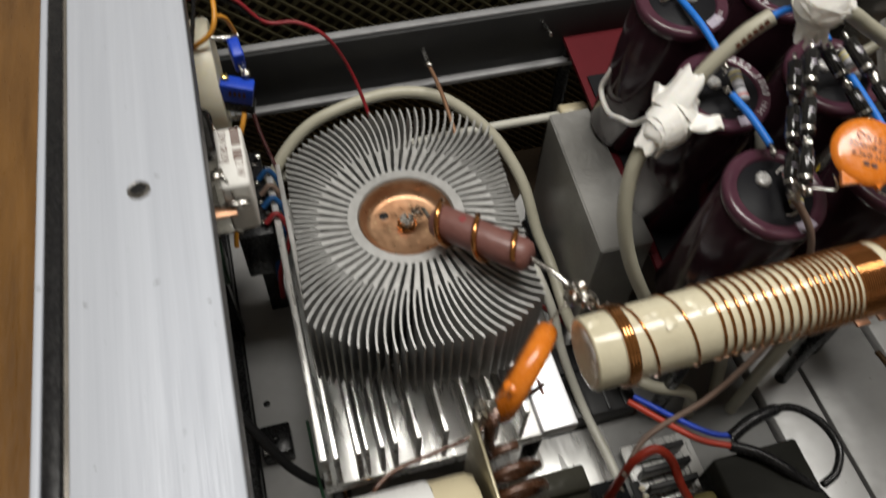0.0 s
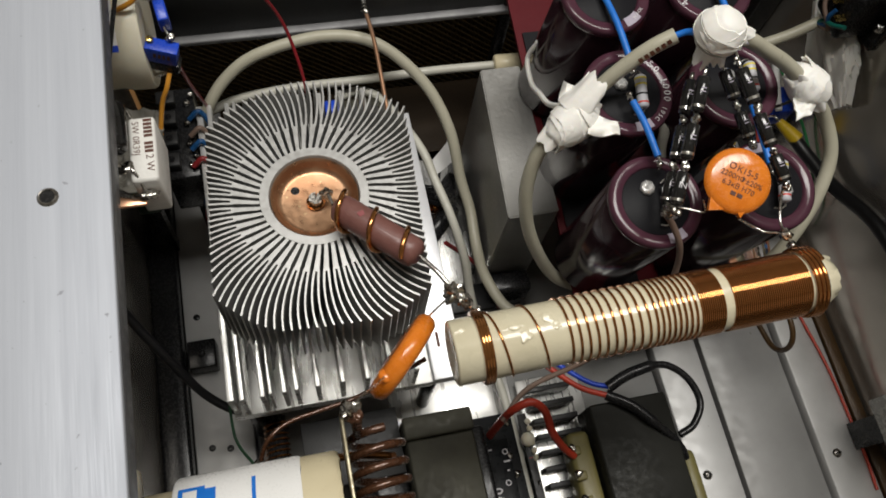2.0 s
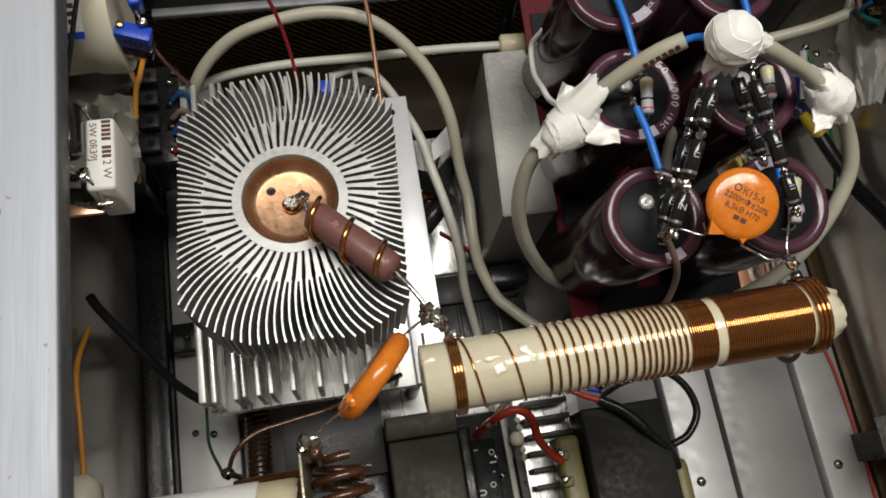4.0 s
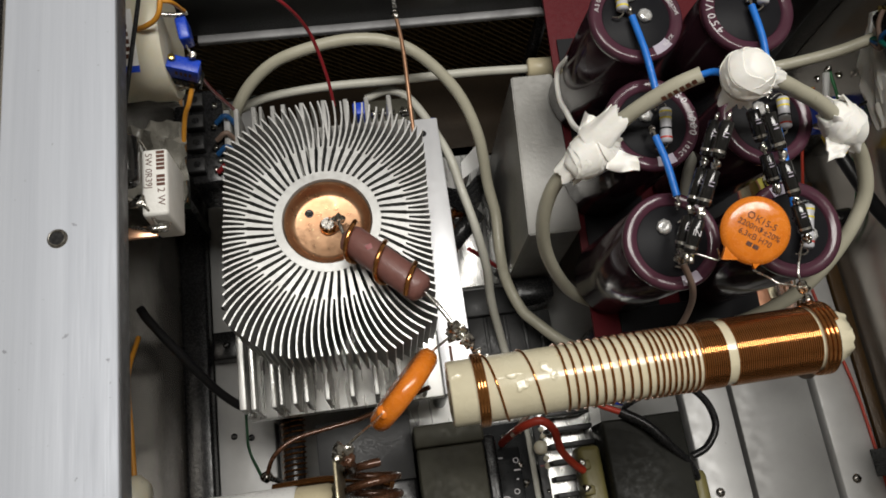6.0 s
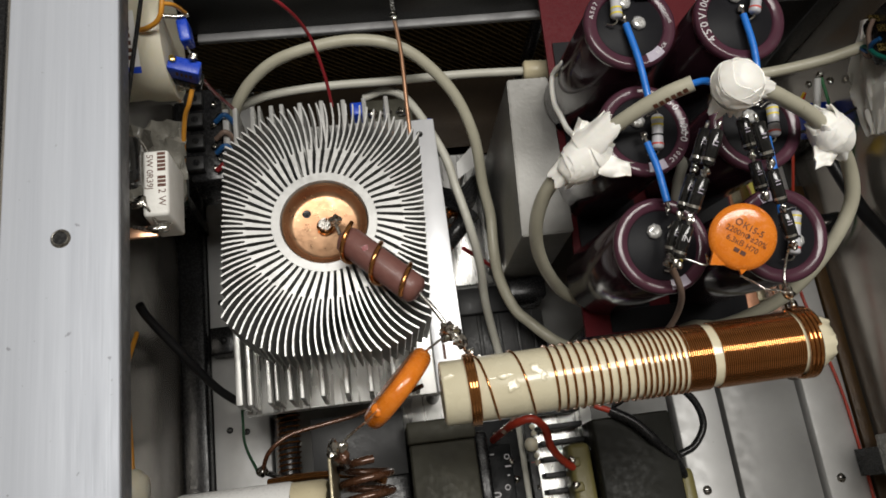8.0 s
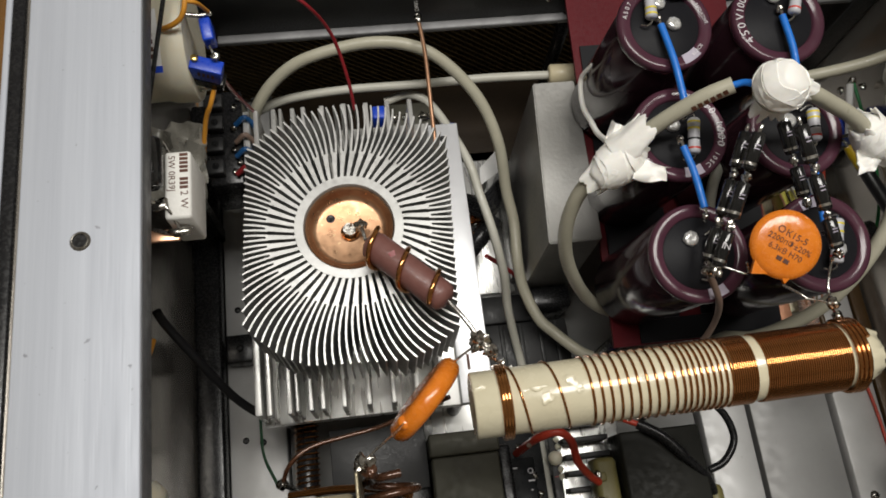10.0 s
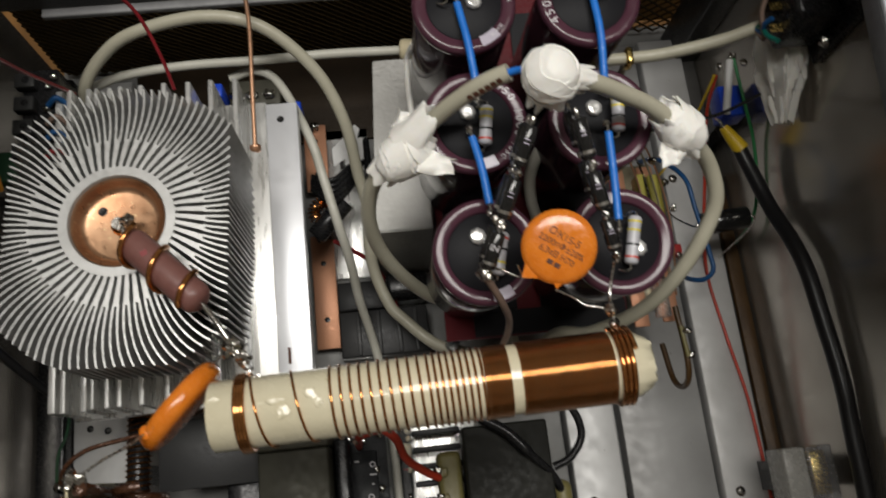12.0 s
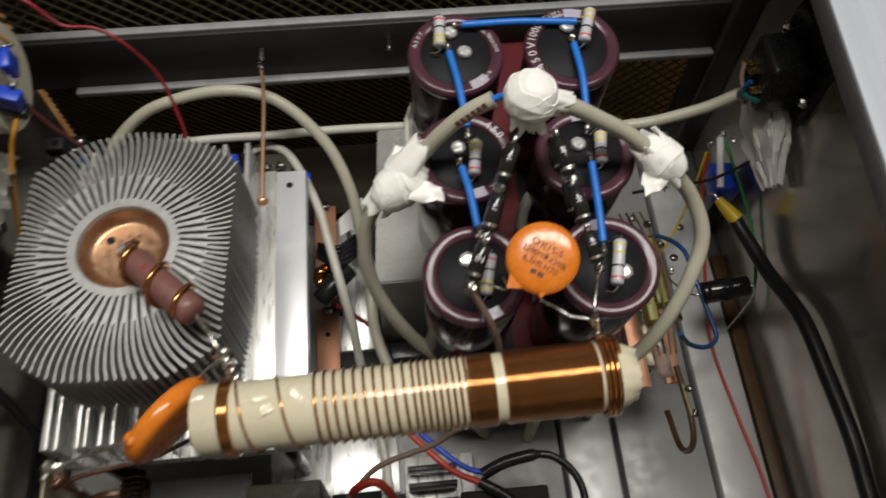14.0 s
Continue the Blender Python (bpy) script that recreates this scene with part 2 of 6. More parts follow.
def mesh_of(bm, name, material, angle=50):
    me = bpy.data.meshes.new(name)
    bmesh.ops.recalc_face_normals(bm, faces=bm.faces)
    bm.to_mesh(me)
    bm.free()
    for m in material if isinstance(material, (list, tuple)) else [material]:
        me.materials.append(m)
    me.polygons.foreach_set("use_smooth", [True] * len(me.polygons))
    me.set_sharp_from_angle(angle=radians(angle))
    return me


def part(name, bm, material, parent=None, label="", m=None, angle=50):
    ob = new(name, bm if isinstance(bm, bpy.types.Mesh) else mesh_of(bm, name, material, angle))
    if parent is not None:
        ob.parent = parent
        off = Vector((0, 0, 0))
        p = parent
        while p is not None:
            off += p.location
            p = p.parent
        ob.location = -off
        if parent.parent is not None:
            ob.location = -off
    if m is not None:
        ob.matrix_basis = Matrix.Translation(ob.location) @ m
    if label:
        tagged(ob, label)
    return ob


def setting(name, bm, material, label, category, m=None):
    ob = part(name, bm, material, None, "", m)
    return tagged(ob, label, category, "", "structure")


def box(x0, x1, y0, y1, z0, z1, bevel=0.0, bm=None, seg=2):
    bm = bm or bmesh.new()
    r = bmesh.ops.create_cube(bm, size=1, matrix=Matrix.LocRotScale(((x0 + x1) / 2, (y0 + y1) / 2, (z0 + z1) / 2), None, (abs(x1 - x0), abs(y1 - y0), abs(z1 - z0))))
    if bevel:
        es = list({e for v in r["verts"] for e in v.link_edges})
        bmesh.ops.bevel(bm, geom=es, offset=bevel, segments=seg, affect="EDGES", profile=0.5)
    return bm


def along(a, b):
    """A turn that takes z to the way from a to b, at a."""
    d = Vector(b) - Vector(a)
    return Matrix.Translation(a) @ d.to_track_quat("Z", "Y").to_matrix().to_4x4(), d.length


def lathe(profile, segs=32, m=None, bm=None, wobble=0.0):
    """Turns a profile of (radius, height) about z."""
    bm = bm or bmesh.new()
    m = m or Matrix()
    rings = []
    for r, z in profile:
        if r < 1e-6:
            rings.append([bm.verts.new(m @ Vector((0, 0, z)))])
        else:
            ring = []
            for i in range(segs):
                a = 2 * math.pi * i / segs
                q = Vector((r * math.cos(a), r * math.sin(a), z))
                if wobble:
                    q *= 1 + wobble * noise.noise(q * 400)
                ring.append(bm.verts.new(m @ q))
            rings.append(ring)
    for a, b in zip(rings, rings[1:]):
        for i in range(segs):
            j = (i + 1) % segs
            if len(a) == 1 and len(b) == 1:
                break
            if len(a) == 1:
                bm.faces.new((a[0], b[i], b[j]))
            elif len(b) == 1:
                bm.faces.new((a[i], a[j], b[0]))
            else:
                bm.faces.new((a[i], a[j], b[j], b[i]))
    return bm


def rod(a, b, r, segs=20, bevel=0.0, bm=None, r2=None):
    m, length = along(a, b)
    r2 = r2 or r
    e = bevel or min(r, length) * 0.08
    return lathe([(0, 0), (r - e, 0), (r, e), (r2, length - e), (r2 - e, length), (0, length)], segs, m, bm)


def smooth_path(pts, per=8):
    pts = [Vector(p) for p in pts]
    if len(pts) < 3:
        return pts
    ext = [2 * pts[0] - pts[1]] + pts + [2 * pts[-1] - pts[-2]]
    out = []
    for i in range(1, len(ext) - 2):
        p0, p1, p2, p3 = ext[i - 1:i + 3]
        for k in range(per):
            t = k / per
            out.append(0.5 * (2 * p1 + (p2 - p0) * t + (2 * p0 - 5 * p1 + 4 * p2 - p3) * t * t + (3 * p1 - p0 - 3 * p2 + p3) * t ** 3))
    return out + [pts[-1]]


def sweep(pts, r, segs=10, bm=None, raw=False, per=8, squash=1.0):
    """A round wire along a smooth line through the points; r may be a function of 0..1."""
    bm = bm or bmesh.new()
    path = [Vector(p) for p in pts] if raw else smooth_path(pts, per)
    rings, up = [], None
    n = len(path)
    for i, p in enumerate(path):
        d = (path[min(i + 1, n - 1)] - path[max(i - 1, 0)]).normalized()
        if up is None:
            up = d.orthogonal().normalized()
        up = (up - d * up.dot(d)).normalized()
        side = d.cross(up)
        rad = r(i / (n - 1)) if callable(r) else r
        rings.append([bm.verts.new(p + rad * (math.cos(2 * math.pi * k / segs) * up + squash * math.sin(2 * math.pi * k / segs) * side)) for k in range(segs)])
    for a, b in zip(rings, rings[1:]):
        for k in range(segs):
            j = (k + 1) % segs
            bm.faces.new((a[k], a[j], b[j], b[k]))
    bm.faces.new(rings[0][::-1])
    bm.faces.new(rings[-1])
    return bm


def helix(m, r, z0, z1, turns, wire, per=24, segs=6, bm=None, start=0.0):
    n = max(2, int(abs(turns) * per))
    pts = []
    for i in range(n + 1):
        a = start + 2 * math.pi * turns * i / n
        pts.append(m @ Vector((r * math.cos(a), r * math.sin(a), z0 + (z1 - z0) * i / n)))
    return sweep(pts, wire, segs, bm, raw=True)


def blob(c, r, bm=None, rough=0.35, sub=3, freq=520, stretch=(1, 1, 1)):
    bm = bm or bmesh.new()
    v = bmesh.ops.create_icosphere(bm, subdivisions=sub, radius=1)["verts"]
    c = Vector(c)
    for q in v:
        k = 1 + rough * noise.noise((c + q.co * r) * freq)
        q.co = c + Vector((q.co.x * stretch[0], q.co.y * stretch[1], q.co.z * stretch[2])) * r * k
    return bm


def prism(outline, z0, z1, bm=None, m=None):
    """A flat outline of (x, y) with thickness."""
    bm = bm or bmesh.new()
    m = m or Matrix()
    lo = [bm.verts.new(m @ Vector((x, y, z0))) for x, y in outline]
    hi = [bm.verts.new(m @ Vector((x, y, z1))) for x, y in outline]
    bm.faces.new(lo[::-1])
    bm.faces.new(hi)
    for i in range(len(lo)):
        j = (i + 1) % len(lo)
        bm.faces.new((lo[i], lo[j], hi[j], hi[i]))
    return bm


def lettering(name, words, size, m, material, parent, label=""):
    c = bpy.data.curves.new(name, "FONT")
    c.body, c.size, c.extrude, c.align_x, c.align_y = words, size, 0.00003, "CENTER", "CENTER"
    c.resolution_u = 3
    tmp = bpy.data.objects.new("tmp", c)
    scene.collection.objects.link(tmp)
    bpy.context.view_layer.update()
    me = bpy.data.meshes.new_from_object(tmp.evaluated_get(bpy.context.evaluated_depsgraph_get()))
    bpy.data.objects.remove(tmp)
    me.materials.clear()
    me.materials.append(material)
    return part(name, me, material, parent, label, m)


def wire_thing(name, pts, r, material, label, category="wire", group="", segs=10):
    ob = part(name, sweep(pts, r, segs), material)
    return tagged(ob, label, category, group)


# ---- room and desk ----
setting("room_floor", box(-2.2, 2.4, -2.2, 2.6, -0.82, -0.8), M_ROOM, "plain grey room floor", "floor")
setting("room_ceiling", box(-2.2, 2.4, -2.2, 2.6, 2.0, 2.05), M_ROOM, "plain pale ceiling above the desk", "ceiling")
for nm, b in (("wall_west", (-2.25, -2.2)), ("wall_east", (2.4, 2.45))):
    setting(nm, box(*b, -2.2, 2.6, -0.8, 2.0), M_ROOM, "plain pale painted room wall", "wall")
for nm, b in (("wall_south", (-2.25, -2.2)), ("wall_north", (2.6, 2.65))):
    setting(nm, box(-2.25, 2.45, *b, -0.8, 2.0), M_ROOM, "plain pale painted room wall", "wall")
desk = thing("desk", "brown wooden desk top under the open chassis", "desk")
part("desk_top", box(-0.75, 1.0, -0.4, 0.8, -0.055, -0.02, 0.003), M_WOOD, desk)
for x in (-0.7, 0.95):
    for y in (-0.35, 0.75):
        part("leg", box(x - 0.025, x + 0.025, y - 0.025, y + 0.025, -0.8, -0.055, 0.003), M_WOOD, desk)

# ---- chassis ----
RAIL_Z = 0.256
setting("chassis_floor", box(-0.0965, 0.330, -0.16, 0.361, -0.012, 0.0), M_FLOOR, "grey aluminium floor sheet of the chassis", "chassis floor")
setting("chassis_wall_left", box(-0.0995, -0.0965, -0.16, 0.352, -0.012, 0.2535), M_WALL, "shiny dark steel side wall of the chassis", "chassis wall")
setting("chassis_wall_right", box(0.330, 0.333, -0.16, 0.352, -0.012, 0.2535), M_WALL, "shiny dark steel side wall of the chassis", "chassis wall")
setting("chassis_wall_front", box(-0.0995, 0.333, -0.164, -0.161, -0.012, 0.25), M_WALL, "plain dark steel front wall of the chassis", "chassis wall")

rail = tagged(part("side_rail", box(-0.0972, -0.059, -0.17, 0.36, 0.2535, RAIL_Z, 0.0006), M_RAIL), "brushed aluminium side rail with a threaded screw hole", "rail", "chassis rails", "structure")
part("flange", box(-0.0612, -0.059, -0.17, 0.36, 0.244, 0.2533, 0.0004), M_RAIL_SHADE, rail)
part("edge_strip", box(-0.1035, -0.0990, -0.17, 0.36, 0.236, 0.2552, 0.0006), M_BLACK, rail, "black strip along the outer edge of the rail")
part("outer_lip", box(-0.1062, -0.1038, -0.17, 0.36, 0.236, 0.2545, 0.0006), M_RAIL, rail)
# threaded hole: dark recess, turned thread and a polished rim
HOLE = (-0.0777, 0.1605)
part("hole", lathe([(0.0, 0.0), (0.0027, 0.0)], 24, pose(*HOLE, RAIL_Z + 0.0002)), M_BLACK, rail, "dark threaded screw hole")
part("thread", helix(pose(*HOLE, 0), 0.0025, RAIL_Z + 0.0002, RAIL_Z + 0.0008, 2.5, 0.00022), M_STEELS, rail)
part("rim", lathe([(0.0026, 0.0), (0.0029, 0.0004), (0.0033, 0.0)], 24, pose(*HOLE, RAIL_Z + 0.0001)), M_STEELS, rail)
TR = pose(0.2838, 0.15, 0, 0, 0, -3.7)
rail2 = tagged(part("side_rail", box(0, 0.041, -0.32, 0.21, 0.2535, RAIL_Z, 0.0006), M_RAIL, None, "", TR), "brushed aluminium side rail with long fine scratches", "rail", "chassis rails", "structure")
part("flange", box(0, 0.0022, -0.32, 0.21, 0.244, 0.2533, 0.0004), M_RAIL_SHADE, rail2).matrix_basis = Matrix()
part("edge_strip", box(0.0425, 0.047, -0.32, 0.21, 0.236, 0.2552, 0.0006), M_BLACK, rail2, "black strip along the outer edge of the rail").matrix_basis = Matrix()

# floor channels
for i, (x0, x1, z1) in enumerate(((-0.0795, -0.046, 0.016), (0.2045, 0.2335, 0.016), (0.2905, 0.3185, 0.017))):
    setting("floor_channel", box(x0, x1, -0.15, 0.34, 0.0002, z1, 0.0008), M_ALU, "pale folded aluminium channel on the chassis floor", "channel")
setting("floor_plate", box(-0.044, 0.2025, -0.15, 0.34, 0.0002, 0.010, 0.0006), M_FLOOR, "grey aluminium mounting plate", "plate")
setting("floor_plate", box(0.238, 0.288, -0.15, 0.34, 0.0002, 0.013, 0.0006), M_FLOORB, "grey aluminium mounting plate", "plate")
# brown reflection in the right wall, built as a coloured strip
setting("edge_reflection", box(0.3205, 0.3290, -0.14, 0.24, 0.0122, 0.0170, 0.001), M_EDGE, "brown strip standing in for a reflection in the chassis wall", "strip")

setting("wall_strip", box(-0.0963, -0.0800, -0.15, 0.34, 0.0002, 0.026, 0.002), M_BLACK, "black foam strip along the chassis wall", "strip")
# right strip: the wall's dark grey reflection put into a solid colour
setting("wall_strip", box(0.3190, 0.3298, -0.15, 0.34, 0.0002, 0.012, 0.002), M_WALLREFL, "dark grey strip standing in for the side wall's reflection", "strip")

# added sheet that darkens the back floor where the brown mesh is reflected
setting("back_floor_reflection", box(-0.0440, 0.1950, 0.2880, 0.3500, 0.0102, 0.0130, 0.0005), M_DARKSHEET, "dark brown sheet added for the mesh's reflection on the back floor", "sheet")
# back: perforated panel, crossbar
# added backing that darkens what shows through the left mesh
back = tagged(part("back_panel", box(-0.0965, 0.2450, 0.362, 0.364, 0, 0.1180), M_BROWNBACK), "dark brown panel added to darken the view through the mesh", "back panel", "", "structure")
# added panel: lamp-lit desk wood behind the mesh, put into its amber colour
tagged(part("back_panel", box(0.2454, 0.3290, 0.366, 0.368, 0, 0.1180), M_LITDESK), "amber panel standing in for the lit desk behind the diamond mesh", "back panel", "", "structure")


def expanded_mesh(lo, hi, z0, z1, step, hw):
    bm = bmesh.new()
    for s in (1, -1):
        k = lo - (z1 - z0) * 1.2
        while k < hi + (z1 - z0) * 1.2:
            # slanted strand from the bottom to the top, cut to the panel
            xa, xb = k, k + s * (z1 - z0) * 1.15
            t1, t2 = (lo - xa) / (xb - xa), (hi - xa) / (xb - xa)
            ta, tb = max(0.0, min(t1, t2)), min(1.0, max(t1, t2))
            if tb - ta > 0.02:
                a = Vector((xa + (xb - xa) * ta, 0.3555 + s * 0.0004, z0 + (z1 - z0) * ta))
                b = Vector((xa + (xb - xa) * tb, 0.3555 + s * 0.0004, z0 + (z1 - z0) * tb))
                sweep([a, b], hw, 4, bm, raw=True)
            k += step * 1.25
    return bm


for lo, hi, z0, z1, step, hw, mt, words in ((-0.094, 0.248, 0.004, 0.122, 0.0050, 0.0013, M_MESH, "dark expanded metal ventilation mesh at the back"),
                                           (0.250, 0.322, 0.004, 0.122, 0.0080, 0.0007, M_MESH, "thin dark diamond mesh over the rear opening"),
                                           (-0.094, 0.322, 0.124, 0.250, 0.0080, 0.0011, M_UPMESH, "olive expanded metal mesh above the crossbar")):
    tagged(part("ventilation_mesh", expanded_mesh(lo, hi, z0, z1, step, hw), mt), words, "mesh", "", "structure")
# another added backing, keeps the upper mesh openings dark
tagged(part("back_panel", box(-0.0965, 0.3290, 0.368, 0.370, 0.120, 0.2500), M_DARKSHEET), "dark brown panel added to darken the upper mesh holes", "back panel", "", "structure")
bar = tagged(part("crossbar", box(-0.0945, 0.3130, 0.330, 0.3325, 0.116, 0.152, 0.0005), M_DARKBAR), "dark painted crossbar with bare bright edges", "crossbar", "", "structure")
part("lower_lip", box(-0.060, 0.3130, 0.3255, 0.3335, 0.112, 0.1158, 0.0008), M_LIP, bar)
part("upper_lip", box(-0.0945, 0.3130, 0.3335, 0.3385, 0.148, 0.1525, 0.0008), M_LIP, bar)
setting("corner_panel", box(0.3140, 0.3295, 0.325, 0.352, 0.0, 0.25, 0.001), M_DARKBAR, "dark painted corner panel behind the socket", "panel")

# ---- radial cooler ----
CX, CY, CZ, CB = 0.0055, 0.1825, 0.190, 0.134
cooler = thing("radial_cooler", "round silver aluminium cooler with curved forked fins and a copper core", "cooler", at=(CX, CY, CB))
TILT = pose(CX, CY, 0, 0, 0, -3.0)
N, R0, RF = 54, 0.0222, 0.0344


def inside(p):
    return abs(p[0]) < 0.0432 and abs(p[1]) < 0.0572 and math.hypot(p[0] - 0.002, p[1] + 0.002) < 0.0588


def fin_mesh(i):
    bm = bmesh.new()
    pitch = 2 * math.pi / N
    base = (i + 0.5) * pitch

    def centre(r, off=0.0):
        s = (r - R0) / 0.036
        s = max(s, 0.0)
        a = base - 0.30 * s + 0.26 * s * s + off
        return Vector((r * math.cos(a), r * math.sin(a)))

    def strip(line, widths, top=CZ):
        lo, hi = [], []
        for k, p in enumerate(line):
            d = (line[min(k + 1, len(line) - 1)] - line[max(k - 1, 0)]).normalized()
            nrm = Vector((-d.y, d.x)) * widths[k]
            for lst, q in ((lo, p + nrm), (hi, p - nrm)):
                lst.append([bm.verts.new(TILT @ Vector((q.x, q.y, z))) for z in (CB + 0.020 * min(1.0, abs(q.y) / 0.055) ** 2, top)])
        for k in range(len(line) - 1):
            a, b, c, d = lo[k], lo[k + 1], hi[k], hi[k + 1]
            bm.faces.new((a[1], b[1], d[1], c[1]))
            bm.faces.new((a[0], c[0], d[0], b[0]))
            bm.faces.new((a[0], b[0], b[1], a[1]))
            bm.faces.new((c[0], c[1], d[1], d[0]))
        bm.faces.new((lo[-1][0], hi[-1][0], hi[-1][1], lo[-1][1]))
        bm.faces.new((lo[0][0], lo[0][1], hi[0][1], hi[0][0]))

    rs = [R0 - 0.0006 + (RF - R0 + 0.0006) * k / 4 for k in range(5)]
    strip([centre(r) for r in rs], [0.00064 + 0.00050 * k / 4 for k in range(5)], CZ + 0.00008)
    for s in (-1, 1):
        line, r = [], RF - 0.0008
        while r < 0.064:
            spread = min(pitch / 4, 0.00088 / r + (r - RF) * 1.4)
            p = centre(r, s * spread)
            if not inside(p):
                break
            line.append(p)
            r += 0.0028
        lo, hi = r - 0.0028, r
        for _ in range(8):
            mid = (lo + hi) / 2
            if inside(centre(mid, s * pitch / 4)):
                lo = mid
            else:
                hi = mid
        line.append(centre(lo + random.uniform(-0.0003, 0.0003), s * pitch / 4))
        if len(line) > 1:
            strip(line, [max(0.00036, 0.00048 - 0.00003 * k) for k in range(len(line))])
    return bm


for i in range(N):
    part("fin", fin_mesh(i), M_FIN, cooler, angle=50)
part("hub", lathe([(0.0186, CB), (0.0228, CB), (0.0228, CZ - 0.0002), (0.0226, CZ + 0.0002), (0.0190, CZ + 0.0002), (0.0186, CZ - 0.0003), (0.0186, CB)], 64, pose(CX, CY, 0)), M_FIN, cooler)
core = part("copper_core", lathe([(0, 0.128), (0.0184, 0.128), (0.0184, 0.1886), (0.0182, 0.1891), (0.0179, 0.1889), (0.0172, 0.1876), (0.0165, 0.1860), (0.0157, 0.1846), (0.0146, 0.1837), (0.0134, 0.1834), (0, 0.1834)], 64, pose(CX, CY, 0)), M_COPPER, cooler, "machined copper core with a recessed face")
part("spare_hole", lathe([(0, 0.18355), (0.0014, 0.18355), (0.0016, 0.18360), (0.0019, 0.1835)], 16, pose(-0.0022, 0.1890, 0)), M_BLACK, core, "small dark drilled hole")

# ---- slotted screw with wire ring ----
SX, SY = 0.0056, 0.1818
screw = thing("slotted_screw", "bright slotted screw holding a copper wire ring", "screw", at=(SX, SY, 0.1806))
part("shank", lathe([(0, 0.1808), (0.0018, 0.1808), (0.0018, 0.1866), (0, 0.1866)], 16, pose(SX, SY, 0)), M_STEELS, screw)
for s in (-1, 1):
    part("head_half", prism([(s * 0.0004 + s * 0.0024 * math.sin(math.pi * k / 10) , -0.0026 * math.cos(math.pi * k / 10)) for k in range(11)], 0.1867, 0.1886, m=pose(SX, SY, 0, 0, 0, -20)), M_STEELS, screw)
part("wire_ring", helix(pose(SX, SY, 0), 0.0031, 0.1838, 0.1856, 1.6, 0.0008), M_WIRE, screw, "enamelled copper ring under the screw head")

# ---- finned base heatsink ----
sink = thing("finned_heatsink", "silver aluminium heatsink with parallel fins on a flat base", "heatsink", at=(0.01, 0.195, 0.09))
part("base_plate", box(-0.0465, 0.0515, 0.1165, 0.2755, 0.090, 0.098, 0.0004), M_HSINK, sink)
part("side_plate", box(0.0517, 0.0682, 0.1165, 0.2725, 0.092, 0.1012, 0.0004), M_PLATE, sink, "bright flat side plate of the heatsink")
for x, w in ((-0.0445, 0.0032), (-0.0395, 0.0024), (-0.0304, 0.0024), (-0.0268, 0.0016), (-0.0206, 0.0022), (-0.0150, 0.0022), (-0.0053, 0.0024), (0.0062, 0.0024), (0.0178, 0.0024), (0.0290, 0.0024), (0.0410, 0.0024)):
    bm = box(x - w / 2, x + w / 2, 0.1170 + random.uniform(0, 0.0008), 0.2750, 0.0978, 0.1275 + random.uniform(0, 0.001), 0.0004)
    part("fin", bm, M_HSINK, sink)
part("plate_hole", lathe([(0, 0.10125), (0.0013, 0.10125), (0.0019, 0.1013)], 16, pose(0.0592, 0.2632, 0)), M_BLACK, sink, "dark screw hole")
part("printed_mark", box(0.0565, 0.0580, 0.133, 0.141, 0.1012, 0.1013), M_INK, sink, "small dark printed bars")
# supports under the heatsink
for x in (-0.040, 0.054):
    for y in (0.125, 0.265):
        s = thing("standoff", "dark insulating standoff under the heatsink", "standoff", "heatsink standoffs", at=(x, y, 0.01))
        part("pillar", rod((x, y, 0.0102), (x, y, 0.0898), 0.004), M_BLACK, s)

# ---- brown resistor with copper turns, and joint ----
RA, RB = Vector((0.0128, 0.1712, 0.2005)), Vector((0.0412, 0.1424, 0.2045))
res = thing("wound_resistor", "brown rod resistor wound with thick copper wire", "resistor", at=RA)
mR, lR = along(RA, RB)
part("body", lathe([(0, 0.0006), (0.0032, 0), (0.0056, 0.0018), (0.0062, 0.004), (0.0062, lR - 0.004), (0.0056, lR - 0.0018), (0.0032, lR), (0, lR - 0.0006)], 32, mR), M_PINK, res)
part("winding", helix(mR, 0.0073, 0.0010, lR - 0.0045, 2.3, 0.0011, 28, 10, start=0.7), M_WIRE, res, "three thick turns of enamelled copper", angle=80)
part("red_mark", prism([(-0.0014, -0.0010), (0.0006, -0.0016), (0.0015, 0.0004), (-0.0002, 0.0016)], 0, 0.0001, m=Matrix.Translation(RA.lerp(RB, 0.30) + Vector((0.0002, 0.0002, 0.0063))) @ pose(0, 0, 0, 4, 0, -45)), M_DRED, res, "dark red printed mark")
JT = Vector((0.0515, 0.1255, 0.2045))
part("lead", sweep([RA + Vector((-0.001, 0.001, -0.001)), (0.0105, 0.1775, 0.1985), (0.0095, 0.181, 0.1925), (SX + 0.003, SY + 0.0015, 0.1870)], 0.0008), M_LEAD, res)
part("lead_out", sweep([RB, RB.lerp(JT, 0.5) + Vector((0.0005, 0, 0.001)), JT], 0.0010), M_LEAD, res)
part("solder_drop", blob((0.0100, 0.1815, 0.1915), 0.0026, rough=0.6), M_SOLDER, res)
sj = thing("solder_joint", "lumpy shiny solder joint between coil and resistor leads", "solder joint", at=JT)
part("lump", blob(JT, 0.0036, rough=0.9), M_SOLDER, sj)
part("lump", blob(JT + Vector((0.0035, -0.004, 0.0)), 0.0026, rough=0.9), M_SOLDER, sj)
part("twist", helix(along(JT, (0.0605, 0.1125, 0.209))[0], 0.0012, 0, 0.0155, 4, 0.0006), M_LEAD, sj)

